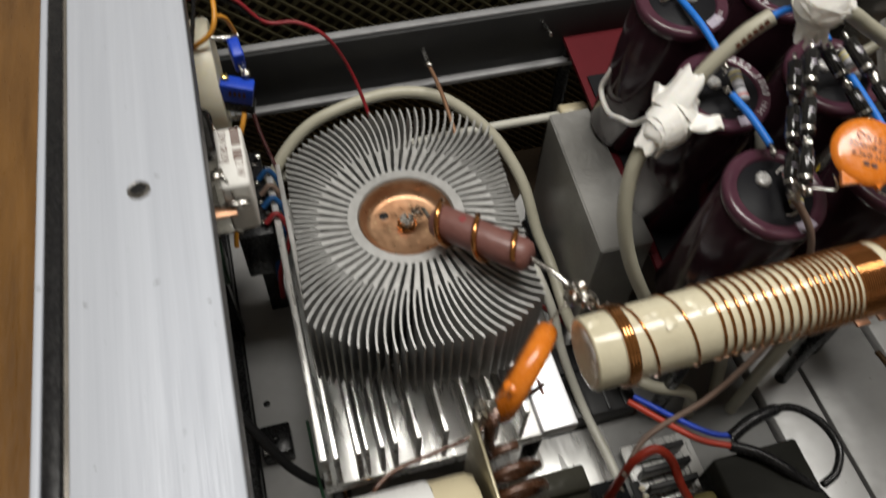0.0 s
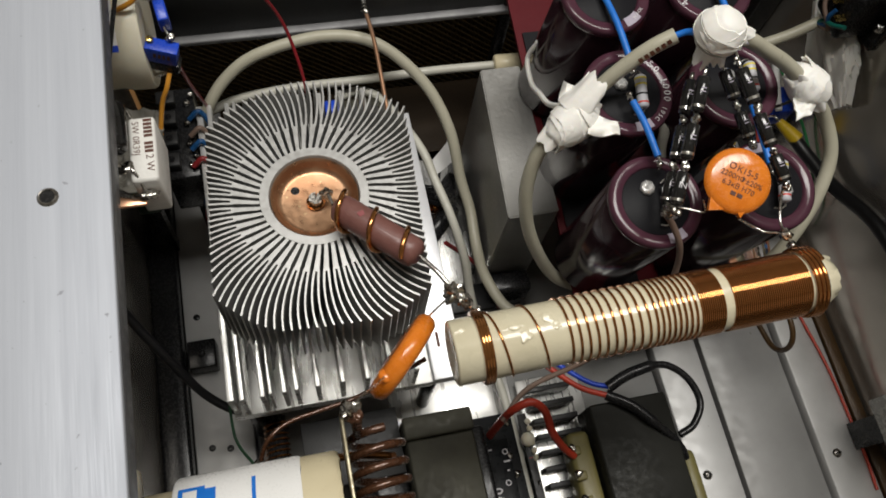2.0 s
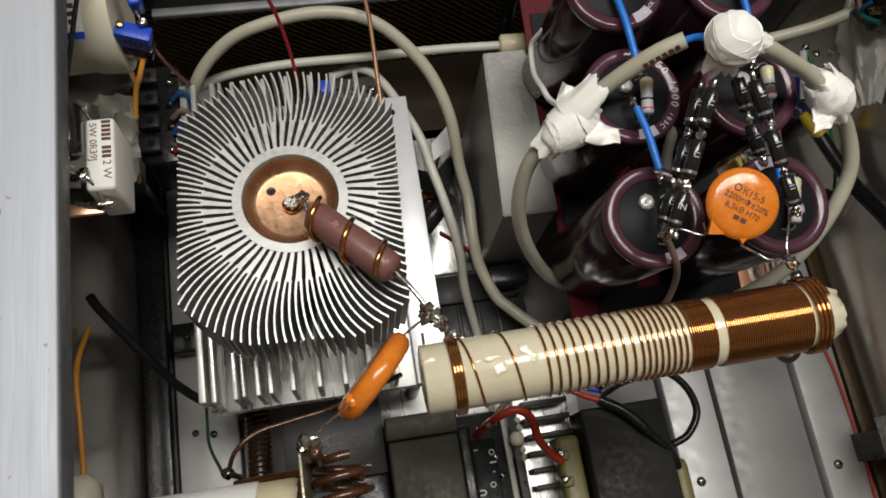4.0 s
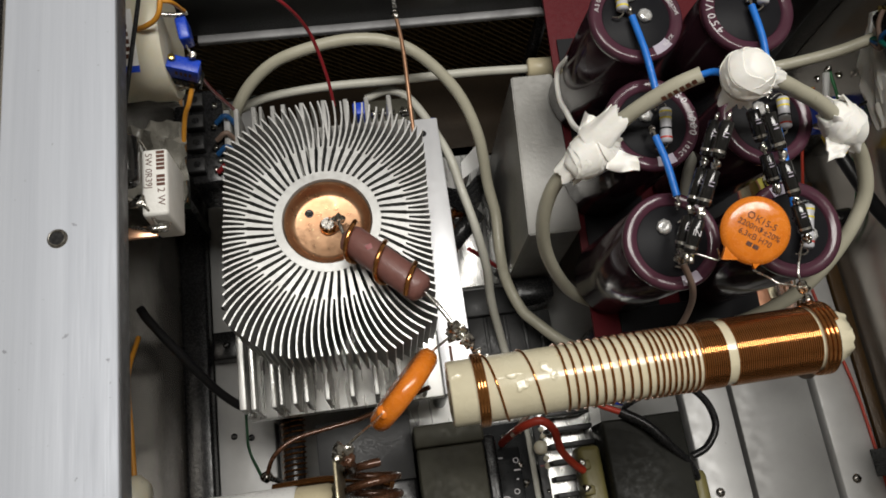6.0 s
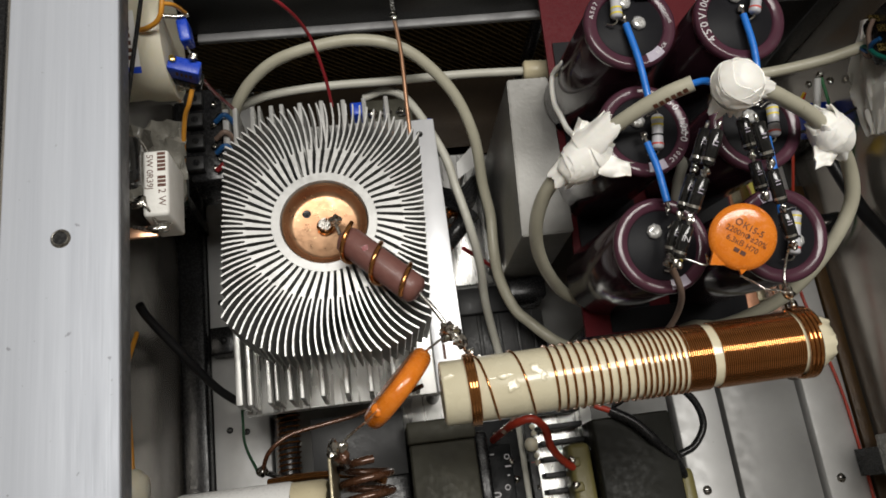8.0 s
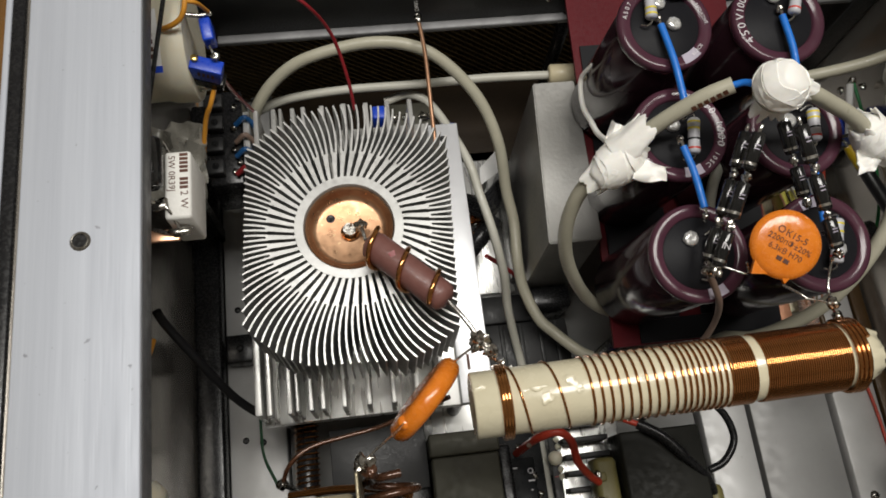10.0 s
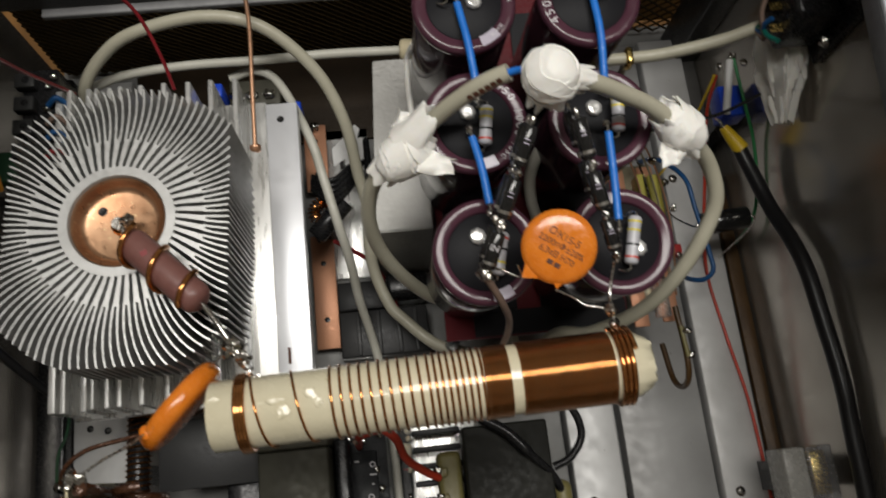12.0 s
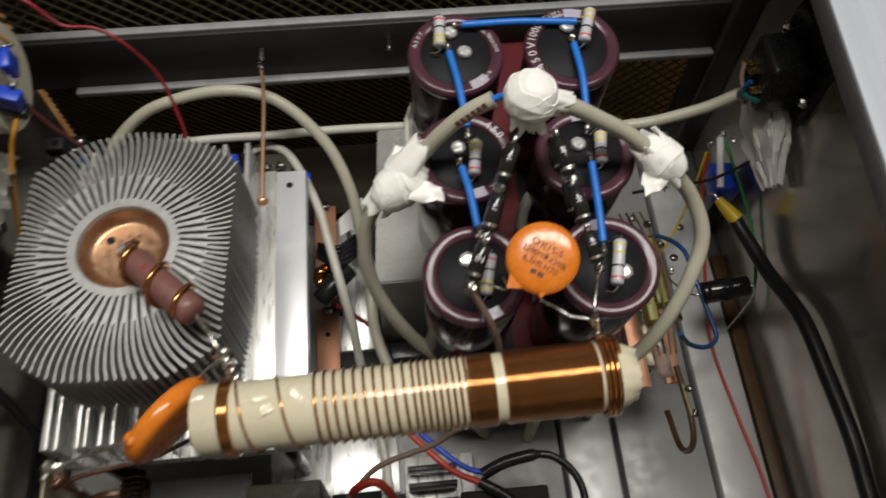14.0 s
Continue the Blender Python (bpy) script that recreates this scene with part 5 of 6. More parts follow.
# wires at the left
wire_thing("hook_up_wire", [(-0.0480, 0.2520, 0.1890), (-0.0505, 0.2470, 0.1850), (-0.0545, 0.2430, 0.1770), (-0.0600, 0.2300, 0.1580), (-0.0640, 0.2200, 0.1400)], 0.0011, M_ORW, "orange hook-up wire from the blue trimmer", "wire", "hook-up wires")
wire_thing("hook_up_wire", [(-0.0660, 0.2680, 0.2130), (-0.0600, 0.2660, 0.2170), (-0.0540, 0.2670, 0.2210), (-0.0513, 0.2720, 0.2250), (-0.0510, 0.2850, 0.2280), (-0.0530, 0.3050, 0.2250)], 0.0011, M_ORW, "orange hook-up wire over the nylon body", "wire", "hook-up wires")
wire_thing("hook_up_wire", [(-0.0513, 0.2720, 0.2250), (-0.0474, 0.2730, 0.2220), (-0.0450, 0.2760, 0.2120)], 0.0009, M_ORW, "short orange wire to the tinned post", "wire", "hook-up wires")
wire_thing("hook_up_wire", [(-0.0450, 0.2590, 0.1900), (-0.0440, 0.2660, 0.1620), (-0.0407, 0.2747, 0.1290), (-0.0400, 0.2770, 0.1200)], 0.0009, M_DRED, "dark red wire down to the heatsink", "wire", "hook-up wires")
wire_thing("hook_up_wire", [(-0.0640, 0.3120, 0.2050), (-0.0450, 0.3050, 0.2080), (-0.0320, 0.3000, 0.1960), (-0.0172, 0.2985, 0.1940), (-0.0050, 0.2945, 0.1860), (0.0045, 0.2920, 0.1650), (0.0100, 0.2800, 0.1450), (0.0120, 0.2700, 0.1300)], 0.0009, M_CRIMSON, "crimson hook-up wire arching over the back", "wire", "hook-up wires")
wire_thing("hook_up_wire", [(-0.0900, 0.3280, 0.2050), (-0.0700, 0.3160, 0.2060), (-0.0500, 0.3080, 0.2070), (-0.0340, 0.3010, 0.1970)], 0.0016, M_BLACK, "black sleeve over the red wire", "wire", "hook-up wires")
wire_thing("hook_up_wire", [(-0.0660, 0.2050, 0.2340), (-0.0648, 0.2239, 0.2280), (-0.0620, 0.2465, 0.2280), (-0.0591, 0.2701, 0.2280), (-0.0560, 0.3000, 0.2280)], 0.0009, M_BLACK, "thin black wire along the wall", "wire", "hook-up wires")
wire_thing("hook_up_wire", [(-0.0660, 0.2060, 0.2320), (-0.0672, 0.2200, 0.2300), (-0.0680, 0.2400, 0.2280), (-0.0720, 0.2700, 0.2290)], 0.0011, M_RED, "red wire along the wall", "wire", "hook-up wires")
wire_thing("hook_up_wire", [(-0.0935, 0.1600, 0.1200), (-0.0930, 0.1380, 0.1380), (-0.0915, 0.1120, 0.1390), (-0.0900, 0.0880, 0.1400), (-0.0920, 0.0500, 0.1300)], 0.0012, M_ORW, "orange wire hanging by the side wall", "wire", "hook-up wires")
wire_thing("black_lead", [(-0.0880, 0.1700, 0.1350), (-0.0850, 0.1640, 0.1280), (-0.0710, 0.1450, 0.1080), (-0.0590, 0.1310, 0.0920), (-0.0440, 0.1220, 0.0840), (-0.0250, 0.1210, 0.0820)], 0.0022, M_CABLEBLK, "black lead running under the heatsink", "wire", "black leads")
wire_thing("thin_wire", [(-0.0490, 0.1500, 0.0950), (-0.0480, 0.1150, 0.1000), (-0.0440, 0.1000, 0.1200), (-0.0360, 0.0860, 0.1400)], 0.0007, M_DGREEN, "thin dark green wire to the solder lug", "wire", "hook-up wires")
wire_thing("copper_wire", [(0.0500, 0.3160, 0.1400), (0.0515, 0.2950, 0.1390), (0.0512, 0.2600, 0.1370), (0.0510, 0.2330, 0.1355)], 0.0011, M_BARE, "bare copper wire from the crossbar lug", "wire", "", 10)
lug = thing("solder_lug", "tinned solder lug on the crossbar", "lug", at=(0.05, 0.32, 0.14))
part("tag", box(0.0488, 0.0512, 0.3150, 0.3298, 0.1395, 0.1403, 0.0002), M_LEAD, lug)
part("solder", blob((0.0500, 0.3165, 0.1410), 0.0020, rough=0.7, stretch=(0.9, 1.5, 0.9)), M_SOLDER, lug)
part("bead", blob((0.0510, 0.2330, 0.1345), 0.0022, rough=0.3, stretch=(1.3, 1, 1)), M_BARE, lug, "copper bead at the wire's end")
stud = thing("tinned_stud", "tinned stud on the crossbar", "stud", at=(0.1205, 0.327, 0.145))
part("pin", rod((0.1205, 0.3298, 0.1430), (0.1205, 0.3180, 0.1450), 0.0011, 10), M_LEAD, stud)

# ---- front: film capacitor, heavy coil, chokes ----
fc = thing("film_capacitor", "large white cylindrical film capacitor with cream ends", "capacitor", "", at=(-0.03, 0.053, 0.171))
AX = pose(-0.0560, 0.0530, 0.1955, 0, 90, 0)
part("sleeve", lathe([(0.0238, 0), (0.0242, 0.0008), (0.0242, 0.0405), (0.0238, 0.0415)], 64, AX), M_WHITE, fc, "white printed sleeve")
part("end_cap", lathe([(0.0236, 0.0414), (0.0236, 0.0530), (0.0228, 0.0545), (0, 0.0545)], 64, AX, wobble=0.01), M_CREAM, fc, "cream resin end")
part("end_cap", lathe([(0, -0.012), (0.0195, -0.012), (0.0205, -0.011), (0.0205, -0.0005), (0.0236, 0.0001)], 64, AX), M_CREAM, fc, "cream resin end")
for x0, x1, a0, a1, mt in ((0.002, 0.0105, 8, 12, M_BLUE), (0.008, 0.0140, 12, 26, M_BLUE), (0.002, 0.0035, 12, 40, M_BLUE), (0.0255, 0.0268, 8, 46, M_BLUE)):
    bm = bmesh.new()
    g = []
    for i in range(6):
        a = math.radians(180 - (a0 + 34 + (a1 - a0) * i / 5))
        g.append([bm.verts.new(AX @ Vector((-0.02435 * math.sin(a) , 0.02435 * math.cos(a) * -1, x))) for x in (x0, x1)])
    for a, b in zip(g, g[1:]):
        bm.faces.new((a[0], a[1], b[1], b[0]))
    part("printing", bm, mt, fc, "blue printed bars")
part("terminal_strip", box(0.0008, 0.0021, 0.0340, 0.0838, 0.1800, 0.2222, 0.0004), M_OLDBRASS, fc, "tarnished metal terminal strip")
part("cradle", box(-0.0500, -0.0050, 0.0400, 0.0660, 0.0102, 0.1735, 0.002), M_BLACK, fc)
pj = thing("solder_joint", "dark lumpy solder joint on the strip's tip", "solder joint", at=PB)
part("lump", blob(PB, 0.0032, rough=0.8), M_SOLDER, pj)
part("lump", blob(PB + Vector((0.0022, -0.0025, -0.0015)), 0.0026, rough=0.8), M_DARKWIRE, pj)
part("tail", rod(PB + Vector((0.002, -0.002, -0.001)), PB + Vector((0.0025, -0.004, -0.024)), 0.0018, 10), M_DARKWIRE, pj)
hc = thing("heavy_coil", "open coil of thick dark enamelled copper", "coil", at=(0.012, 0.05, 0.18))
part("winding", helix(pose(0.0128, 0.0815, 0.1880, 90, 0, 0), 0.0098, 0, 0.062, 9.5, 0.0016, 28, 8, start=1.2), M_DARKWIRE, hc)
part("tail", sweep([(0.0060, 0.0200, 0.1800), (0.0060, 0.0150, 0.1200), (0.0060, 0.0180, 0.0102)], 0.0016), M_DARKWIRE, hc)
part("cross_bar", sweep([(-0.0300, 0.0800, 0.1500), (-0.0100, 0.0802, 0.1560), (0.0080, 0.0780, 0.1640), (0.0200, 0.0740, 0.1720)], 0.0017), M_WIRE, hc, "thick copper bar")
sl = thing("solder_lug", "round shiny solder joint on a tinned post", "lug", at=(-0.0335, 0.0855, 0.01))
part("bead", blob((-0.0335, 0.0855, 0.1425), 0.0026, rough=0.25), M_SOLDER, sl)
part("post", rod((-0.0335, 0.0855, 0.0102), (-0.0335, 0.0855, 0.1415), 0.0013, 10), M_LEAD, sl)
part("copper_lead", sweep([(-0.0335, 0.0855, 0.1425), (-0.0290, 0.0930, 0.1490), (-0.0197, 0.0990, 0.1500), (-0.0033, 0.1020, 0.1500), (0.0098, 0.1040, 0.1510), (0.0250, 0.1080, 0.1560), (0.0400, 0.1110, 0.1680)], 0.0010), M_DARKWIRE, sl, "thin brown copper lead")
ck = thing("rod_choke", "dark ferrite rod choke wound with copper wire", "choke", at=(-0.031, 0.106, 0.05))
part("rod", rod((-0.0310, 0.1240, 0.0500), (-0.0330, 0.0500, 0.0500), 0.0058, 20), M_BLACK, ck)
part("winding", helix(along((-0.0310, 0.1200, 0.0500), (-0.0330, 0.0550, 0.0500))[0], 0.0063, 0, 0.064, 22, 0.0006, 20), M_WIRE, ck)
part("foot", box(-0.0350, -0.0290, 0.0850, 0.0950, 0.0102, 0.0450), M_BLACK, ck)
kb = thing("knob", "rounded cream plastic knob by the rail", "knob", at=(-0.078, 0.075, 0.17))
part("cap", rod((-0.0960, 0.0830, 0.1650), (-0.0765, 0.0830, 0.1650), 0.0085, 28, 0.0035), M_NYLON, kb)
cb = thing("small_block", "dark square block on the floor channel", "block", at=(-0.07, 0.172, 0.016))
part("body", box(-0.0770, -0.0610, 0.1640, 0.1810, 0.0162, 0.0300, 0.001), M_BLACK, cb)
part("screw", blob((-0.0690, 0.1725, 0.0302), 0.0022, rough=0.1, stretch=(1, 1, 0.5)), M_BLACK, cb)
for x, y in ((-0.0720, 0.2000), (-0.0600, 0.1180), (-0.0700, 0.1200)):
    h = thing("floor_screw", "small dark screw hole in the floor channel", "screw", "floor screws", at=(x, y, 0.0162))
    part("head", lathe([(0, 0.0163), (0.0016, 0.0163), (0.0020, 0.0161)], 14, pose(x, y, 0)), M_BLACK, h)
for x, y, z in ((0.2995, 0.0455, 0.0171), (0.2960, 0.2400, 0.0171), (0.2140, 0.0490, 0.0161), (0.2360, 0.0500, 0.0002), (0.3050, 0.2620, 0.0171)):
    h = thing("floor_screw", "bright worn screw on the floor channel", "screw", "floor screws", at=(x, y, z))
    part("head", lathe([(0, z + 0.0016), (0.0014, z + 0.0015), (0.0026, z + 0.0006), (0.0029, z)], 18, pose(x, y, 0)), M_STEELS, h)
    part("slot", box(x - 0.0022, x + 0.0022, y - 0.0003, y + 0.0003, z + 0.0014, z + 0.0018), M_BLACK, h)

# ---- front: transformers and boards ----
et = thing("core_transformer", "dusty olive laminated core transformer with black bobbin", "transformer", "", at=(0.052, 0.06, 0.01))
part("core", box(0.0345, 0.0700, -0.0100, 0.0935, 0.0102, 0.0740, 0.0012), M_FERRITE2, et)
part("yoke", box(0.0338, 0.0706, 0.0938, 0.1055, 0.0102, 0.0768, 0.0012), M_FERRITE2, et)
part("bobbin", box(0.0150, 0.0336, 0.0300, 0.0980, 0.0102, 0.0560, 0.002), M_BLACK, et, "black plastic bobbin")
part("bobbin", box(0.0712, 0.0790, 0.0300, 0.0980, 0.0102, 0.0560, 0.002), M_BLACK, et)
for x, y in ((0.0220, 0.0880), (0.0220, 0.0600)):
    part("bolt", rod((x, y, 0.0560), (x, y, 0.0590), 0.0028, 12), M_STEELS, et)
dp = thing("dark_plate", "dark bluish steel plate beside the transformer", "plate", at=(0.01, 0.095, 0.01))
part("sheet", box(-0.0180, 0.0330, 0.0800, 0.1150, 0.0600, 0.0620, 0.0004), M_DARKBAR, dp)
part("leg", box(-0.0150, -0.0120, 0.0850, 0.1100, 0.0102, 0.0598), M_DARKBAR, dp)
part("leg", box(0.0080, 0.0110, 0.0990, 0.1100, 0.0102, 0.0598), M_DARKBAR, dp)
cbd = thing("circuit_board", "dark circuit board with black module and solder joints", "circuit board", at=(0.09, 0.08, 0.03))
part("board", box(0.0720, 0.0985, 0.0100, 0.1040, 0.0400, 0.0416, 0.0003), M_MASK, cbd)
part("module", box(0.0740, 0.0930, 0.0100, 0.0900, 0.0417, 0.0430, 0.0004), M_MASK, cbd, "black moulded module")
lettering("printing", "2870", 0.0075, pose(0.0820, 0.0570, 0.0431, 0, 0, 90), M_WHITEINK, cbd, "pale printed number")
for x, y in ((0.0860, 0.0960), (0.0950, 0.0985), (0.0945, 0.0700), (0.0925, 0.0800), (0.0780, 0.0970)):
    part("joint", blob((x, y, 0.0425), 0.0019, rough=0.5, stretch=(1, 1, 0.6)), M_SOLDER, cbd)
for x, y in ((0.0904, 0.0828), (0.0885, 0.0660)):
    part("printing", lathe([(0.0011, 0), (0.0016, 0), (0.0016, 0.00006), (0.0011, 0.00006)], 16, pose(x, y, 0.04305)), M_WHITEINK, cbd, "white printed ring")
for x, y, w in ((0.0904, 0.0775, 0.0018), (0.0900, 0.0725, 0.0006), (0.0820, 0.0850, 0.0012)):
    part("printing", box(x - w, x + w, y - 0.0004, y + 0.0004, 0.0430, 0.04308), M_WHITEINK, cbd, "white printed bar")
for y in (0.020, 0.095):
    part("pillar", rod((0.0950, y, 0.0102), (0.0950, y, 0.0400), 0.003, 12), M_BLACK, cbd)
tbd = thing("narrow_board", "narrow dark grey board with a translucent dome", "circuit board", at=(0.108, 0.06, 0.01))
part("sheet", box(0.1058, 0.1108, 0.0200, 0.1040, 0.0255, 0.0270, 0.0004), M_DARKBAR, tbd)
part("dome", blob((0.1082, 0.0885, 0.0290), 0.0042, rough=0.05, stretch=(1, 1, 0.9)), M_NYLON, tbd, "translucent plastic dome")
part("red_mark", box(0.1068, 0.1092, 0.0780, 0.0786, 0.0270, 0.0271), M_RED, tbd, "short red printed line")
part("joint", blob((0.1092, 0.0640, 0.0275), 0.0014, rough=0.5), M_SOLDER, tbd)
part("leg", box(0.1070, 0.1100, 0.0400, 0.0800, 0.0102, 0.0255), M_BLACK, tbd)
for k in range(6):
    part("edge_bead", blob((0.1108, 0.0990 - 0.0042 * k, 0.0275), 0.0017, rough=0.5), M_NYLON, tbd)
comb = thing("comb_heatsink", "small comb heatsink with dark teeth over bright metal", "heatsink", at=(0.13, 0.08, 0.01))
part("spine", box(0.1110, 0.1500, 0.0180, 0.1250, 0.0160, 0.0200, 0.0004), M_HSINK, comb)
for k in range(11):
    y = 0.0220 + 0.0092 * k
    part("tooth", box(0.1130, 0.1400, y, y + 0.0030, 0.0202, 0.0340, 0.0005), M_DARKBAR, comb, "dark flat tooth")
part("foot", box(0.1320, 0.1480, 0.0200, 0.1180, 0.0102, 0.0160), M_BLACK, comb)
bt = thing("taped_transformer", "dark grey transformer wrapped in olive tape", "transformer", "", at=(0.16, 0.06, 0.01))
part("core", box(0.1395, 0.1855, -0.0200, 0.0965, 0.0305, 0.0580, 0.0015), M_COREBLK, bt, "dark grey core block")
part("tape", box(0.1250, 0.1380, -0.0200, 0.0850, 0.0305, 0.0500, 0.003), M_OLIVE, bt, "olive winding tape")
part("tape", box(0.1860, 0.1960, -0.0200, 0.0640, 0.0305, 0.0500, 0.004), M_OLIVE, bt, "olive winding tape")
part("foot", box(0.1540, 0.1760, -0.0150, 0.0900, 0.0102, 0.0304), M_BLACK, bt)
for k in range(4):
    y = 0.0760 - 0.0135 * k
    part("pin_row", box(0.1240, 0.1300, y - 0.004, y + 0.001, 0.0500, 0.0540, 0.0008), M_OLIVE, bt)
    part("pin", blob((0.1250, y, 0.0550), 0.0020, rough=0.5), M_SOLDER, bt)
wire_thing("hook_up_wire", [(0.0840, 0.0930, 0.0430), (0.0860, 0.0950, 0.0800), (0.0900, 0.0965, 0.0930), (0.0983, 0.0975, 0.0970), (0.1049, 0.0925, 0.0930), (0.1090, 0.0830, 0.0820), (0.1180, 0.0760, 0.0640), (0.1250, 0.0720, 0.0540)], 0.0021, M_ORED, "orange-red wire arching between board and transformer", "wire", "hook-up wires", 12)
wire_thing("hook_up_wire", [(0.1100, 0.1350, 0.0600), (0.1274, 0.1159, 0.0600), (0.1379, 0.1063, 0.0600), (0.1503, 0.0997, 0.0610)], 0.0017, M_ORED, "orange-red wire running into a black sleeve", "wire", "hook-up wires", 10)
wire_thing("hook_up_wire", [(0.1130, 0.1360, 0.0620), (0.1310, 0.1180, 0.0620), (0.1430, 0.1080, 0.0620), (0.1530, 0.1040, 0.0620)], 0.0015, M_DBLUE, "blue wire running into a black sleeve", "wire", "hook-up wires", 10)
wire_thing("black_lead", [(0.1500, 0.1000, 0.0610), (0.1629, 0.0913, 0.0615), (0.1757, 0.0772, 0.0600), (0.1840, 0.0690, 0.0560), (0.1900, 0.0590, 0.0480), (0.1930, 0.0500, 0.0300), (0.1950, 0.0450, 0.0120)], lambda f: 0.0030 if f < 0.3 else 0.0022, M_BLACK, "black sleeved lead over the taped transformer", "wire", "black leads", 12)
wire_thing("black_lead", [(0.1518, 0.1035, 0.0620), (0.1660, 0.1085, 0.0650), (0.1860, 0.1100, 0.0650), (0.1987, 0.1004, 0.0630), (0.2026, 0.0861, 0.0610), (0.1954, 0.0751, 0.0600), (0.1860, 0.0710, 0.0590)], lambda f: 0.0032 if f < 0.28 else 0.0021, M_BLACK, "black lead making a round loop", "wire", "black leads", 12)

# ---- between heatsink and capacitors ----
for y0, y1 in ((0.2510, 0.2960), (0.1515, 0.2215)):
    cs = thing("copper_clad_strip", "narrow strip of copper-clad board with drilled holes", "board strip", "copper-clad strips", at=(0.0695, y0, 0.02))
    part("strip", box(0.0626, 0.0766, y0, y1, 0.0190, 0.0210, 0.0003), M_CLAD, cs)
    for f in (0.25, 0.75):
        part("hole", lathe([(0, 0.02115), (0.0014, 0.02115), (0.0017, 0.0211)], 12, pose(0.0696, y0 + (y1 - y0) * f, 0)), M_BLACK, cs)
    part("solder", blob((0.0696, y1 - 0.002, 0.0225), 0.0032, rough=0.5), M_SOLDER, cs)
    part("pillar", rod((0.0696, (y0 + y1) / 2, 0.0135), (0.0696, (y0 + y1) / 2, 0.0189), 0.003, 12), M_BLACK, cs)
to = thing("toroid_choke", "small dark toroid wound with copper wire", "choke", at=(0.074, 0.226, 0.06))
bm = bmesh.new()
for k in range(22):
    a = 2 * math.pi * k / 22
    m = pose(0.0760, 0.2220, 0.0640) @ pose(0, 0, 0, 0, 0, math.degrees(a)) @ pose(0.0062, 0, 0, 90, 0, 0)
    helix(m, 0.0031, -0.0003, 0.0003, 1.0, 0.0006, 12, 5, bm)
part("winding", bm, M_WIRE, to)
part("ring", lathe([(0.0037, -0.002), (0.0087, -0.002), (0.0087, 0.002), (0.0037, 0.002), (0.0037, -0.002)], 28, pose(0.0760, 0.2220, 0.0640)), M_BLACK, to)
part("stand", box(0.0730, 0.0790, 0.2190, 0.2250, 0.0102, 0.0620), M_BLACK, to)
wb = thing("black_wire_bundle", "bundle of black wires beside the heatsink", "wires", at=(0.08, 0.21, 0.05))
for k in range(5):
    part("wire", sweep([(0.0700, 0.2440 - 0.002 * k, 0.0640), (0.0820, 0.2400 - 0.004 * k, 0.0660 + 0.002 * k), (0.0920, 0.2500 - 0.003 * k, 0.0600), (0.0985, 0.2620, 0.0350), (0.1000, 0.2700, 0.0120)], 0.0016, 8), M_BLACK, wb)
part("shrink", rod((0.0700, 0.2080, 0.0640), (0.0880, 0.2260, 0.0660), 0.0055, 16), M_BLACK, wb)
wire_thing("hook_up_wire", [(0.0800, 0.2050, 0.0620), (0.0900, 0.2010, 0.0520), (0.1020, 0.1930, 0.0400), (0.1120, 0.1700, 0.0240), (0.1140, 0.1450, 0.0140)], 0.0013, M_DRED, "dark red wire under the thick cable", "wire", "hook-up wires")
db = thing("module_block", "flat dark grey moulded module with ribs", "module", at=(0.11, 0.165, 0.01))
part("body", box(0.0770, 0.1290, 0.1440, 0.1715, 0.0102, 0.0260, 0.001), M_DARKBAR, db)
part("body", box(0.0770, 0.1100, 0.1725, 0.1900, 0.0102, 0.0240, 0.001), M_DARKBAR, db)
for x in (0.088, 0.100, 0.112, 0.122):
    part("rib", box(x - 0.0012, x + 0.0012, 0.1450, 0.1705, 0.0260, 0.0275, 0.0003), M_DARKBAR, db)
mi = thing("insulator_scrap", "torn pale insulating sheet standing on edge", "sheet", at=(0.092, 0.262, 0.01))
bm = prism([(-0.010, -0.008), (0.004, -0.004), (0.011, 0.008), (0.009, 0.011), (0.000, 0.006), (-0.008, 0.002)], 0, 0.0005, m=pose(0.0905, 0.2600, 0.0640, 35, 10, 20))
part("sheet", bm, M_WHITE, mi)
part("support", box(0.0860, 0.0880, 0.2540, 0.2620, 0.0102, 0.0605), M_WHITE, mi)
pl = thing("pale_plate", "bright aluminium plate on the chassis floor", "plate", at=(0.09, 0.25, 0.01))
part("sheet", box(0.0720, 0.1030, 0.1950, 0.2950, 0.0102, 0.0130, 0.0005), M_HSINK, pl)
pl2 = thing("pale_plate", "bright aluminium plate on the chassis floor", "plate", at=(0.06, 0.12, 0.01))
part("sheet", box(0.0340, 0.1080, 0.1075, 0.1425, 0.0102, 0.0125, 0.0005), M_HSINK, pl2)
bd = thing("back_module", "small module with bright contacts behind the cooler", "module", at=(0.04, 0.288, 0.06))
part("body", box(0.0300, 0.0580, 0.2800, 0.2960, 0.0600, 0.0860, 0.001), M_FERRITE2, bd)
part("blue_tab", box(0.0215, 0.0290, 0.2800, 0.2880, 0.0700, 0.1000, 0.001), M_DBLUE, bd, "bright blue plastic tab")
part("blue_tab", box(0.0610, 0.0690, 0.2740, 0.2800, 0.0700, 0.0880, 0.001), M_DBLUE, bd, "bright blue plastic tab")
for x in (0.034, 0.042, 0.052):
    part("contact", blob((x, 0.2860, 0.0872), 0.0026, rough=0.6, stretch=(1.3, 1, 0.7)), M_SOLDER, bd)
part("leg", box(0.0400, 0.0480, 0.2840, 0.2920, 0.0102, 0.0600), M_BLACK, bd)
part("leg", box(0.0225, 0.0280, 0.2815, 0.2865, 0.0102, 0.0700), M_BLACK, bd)

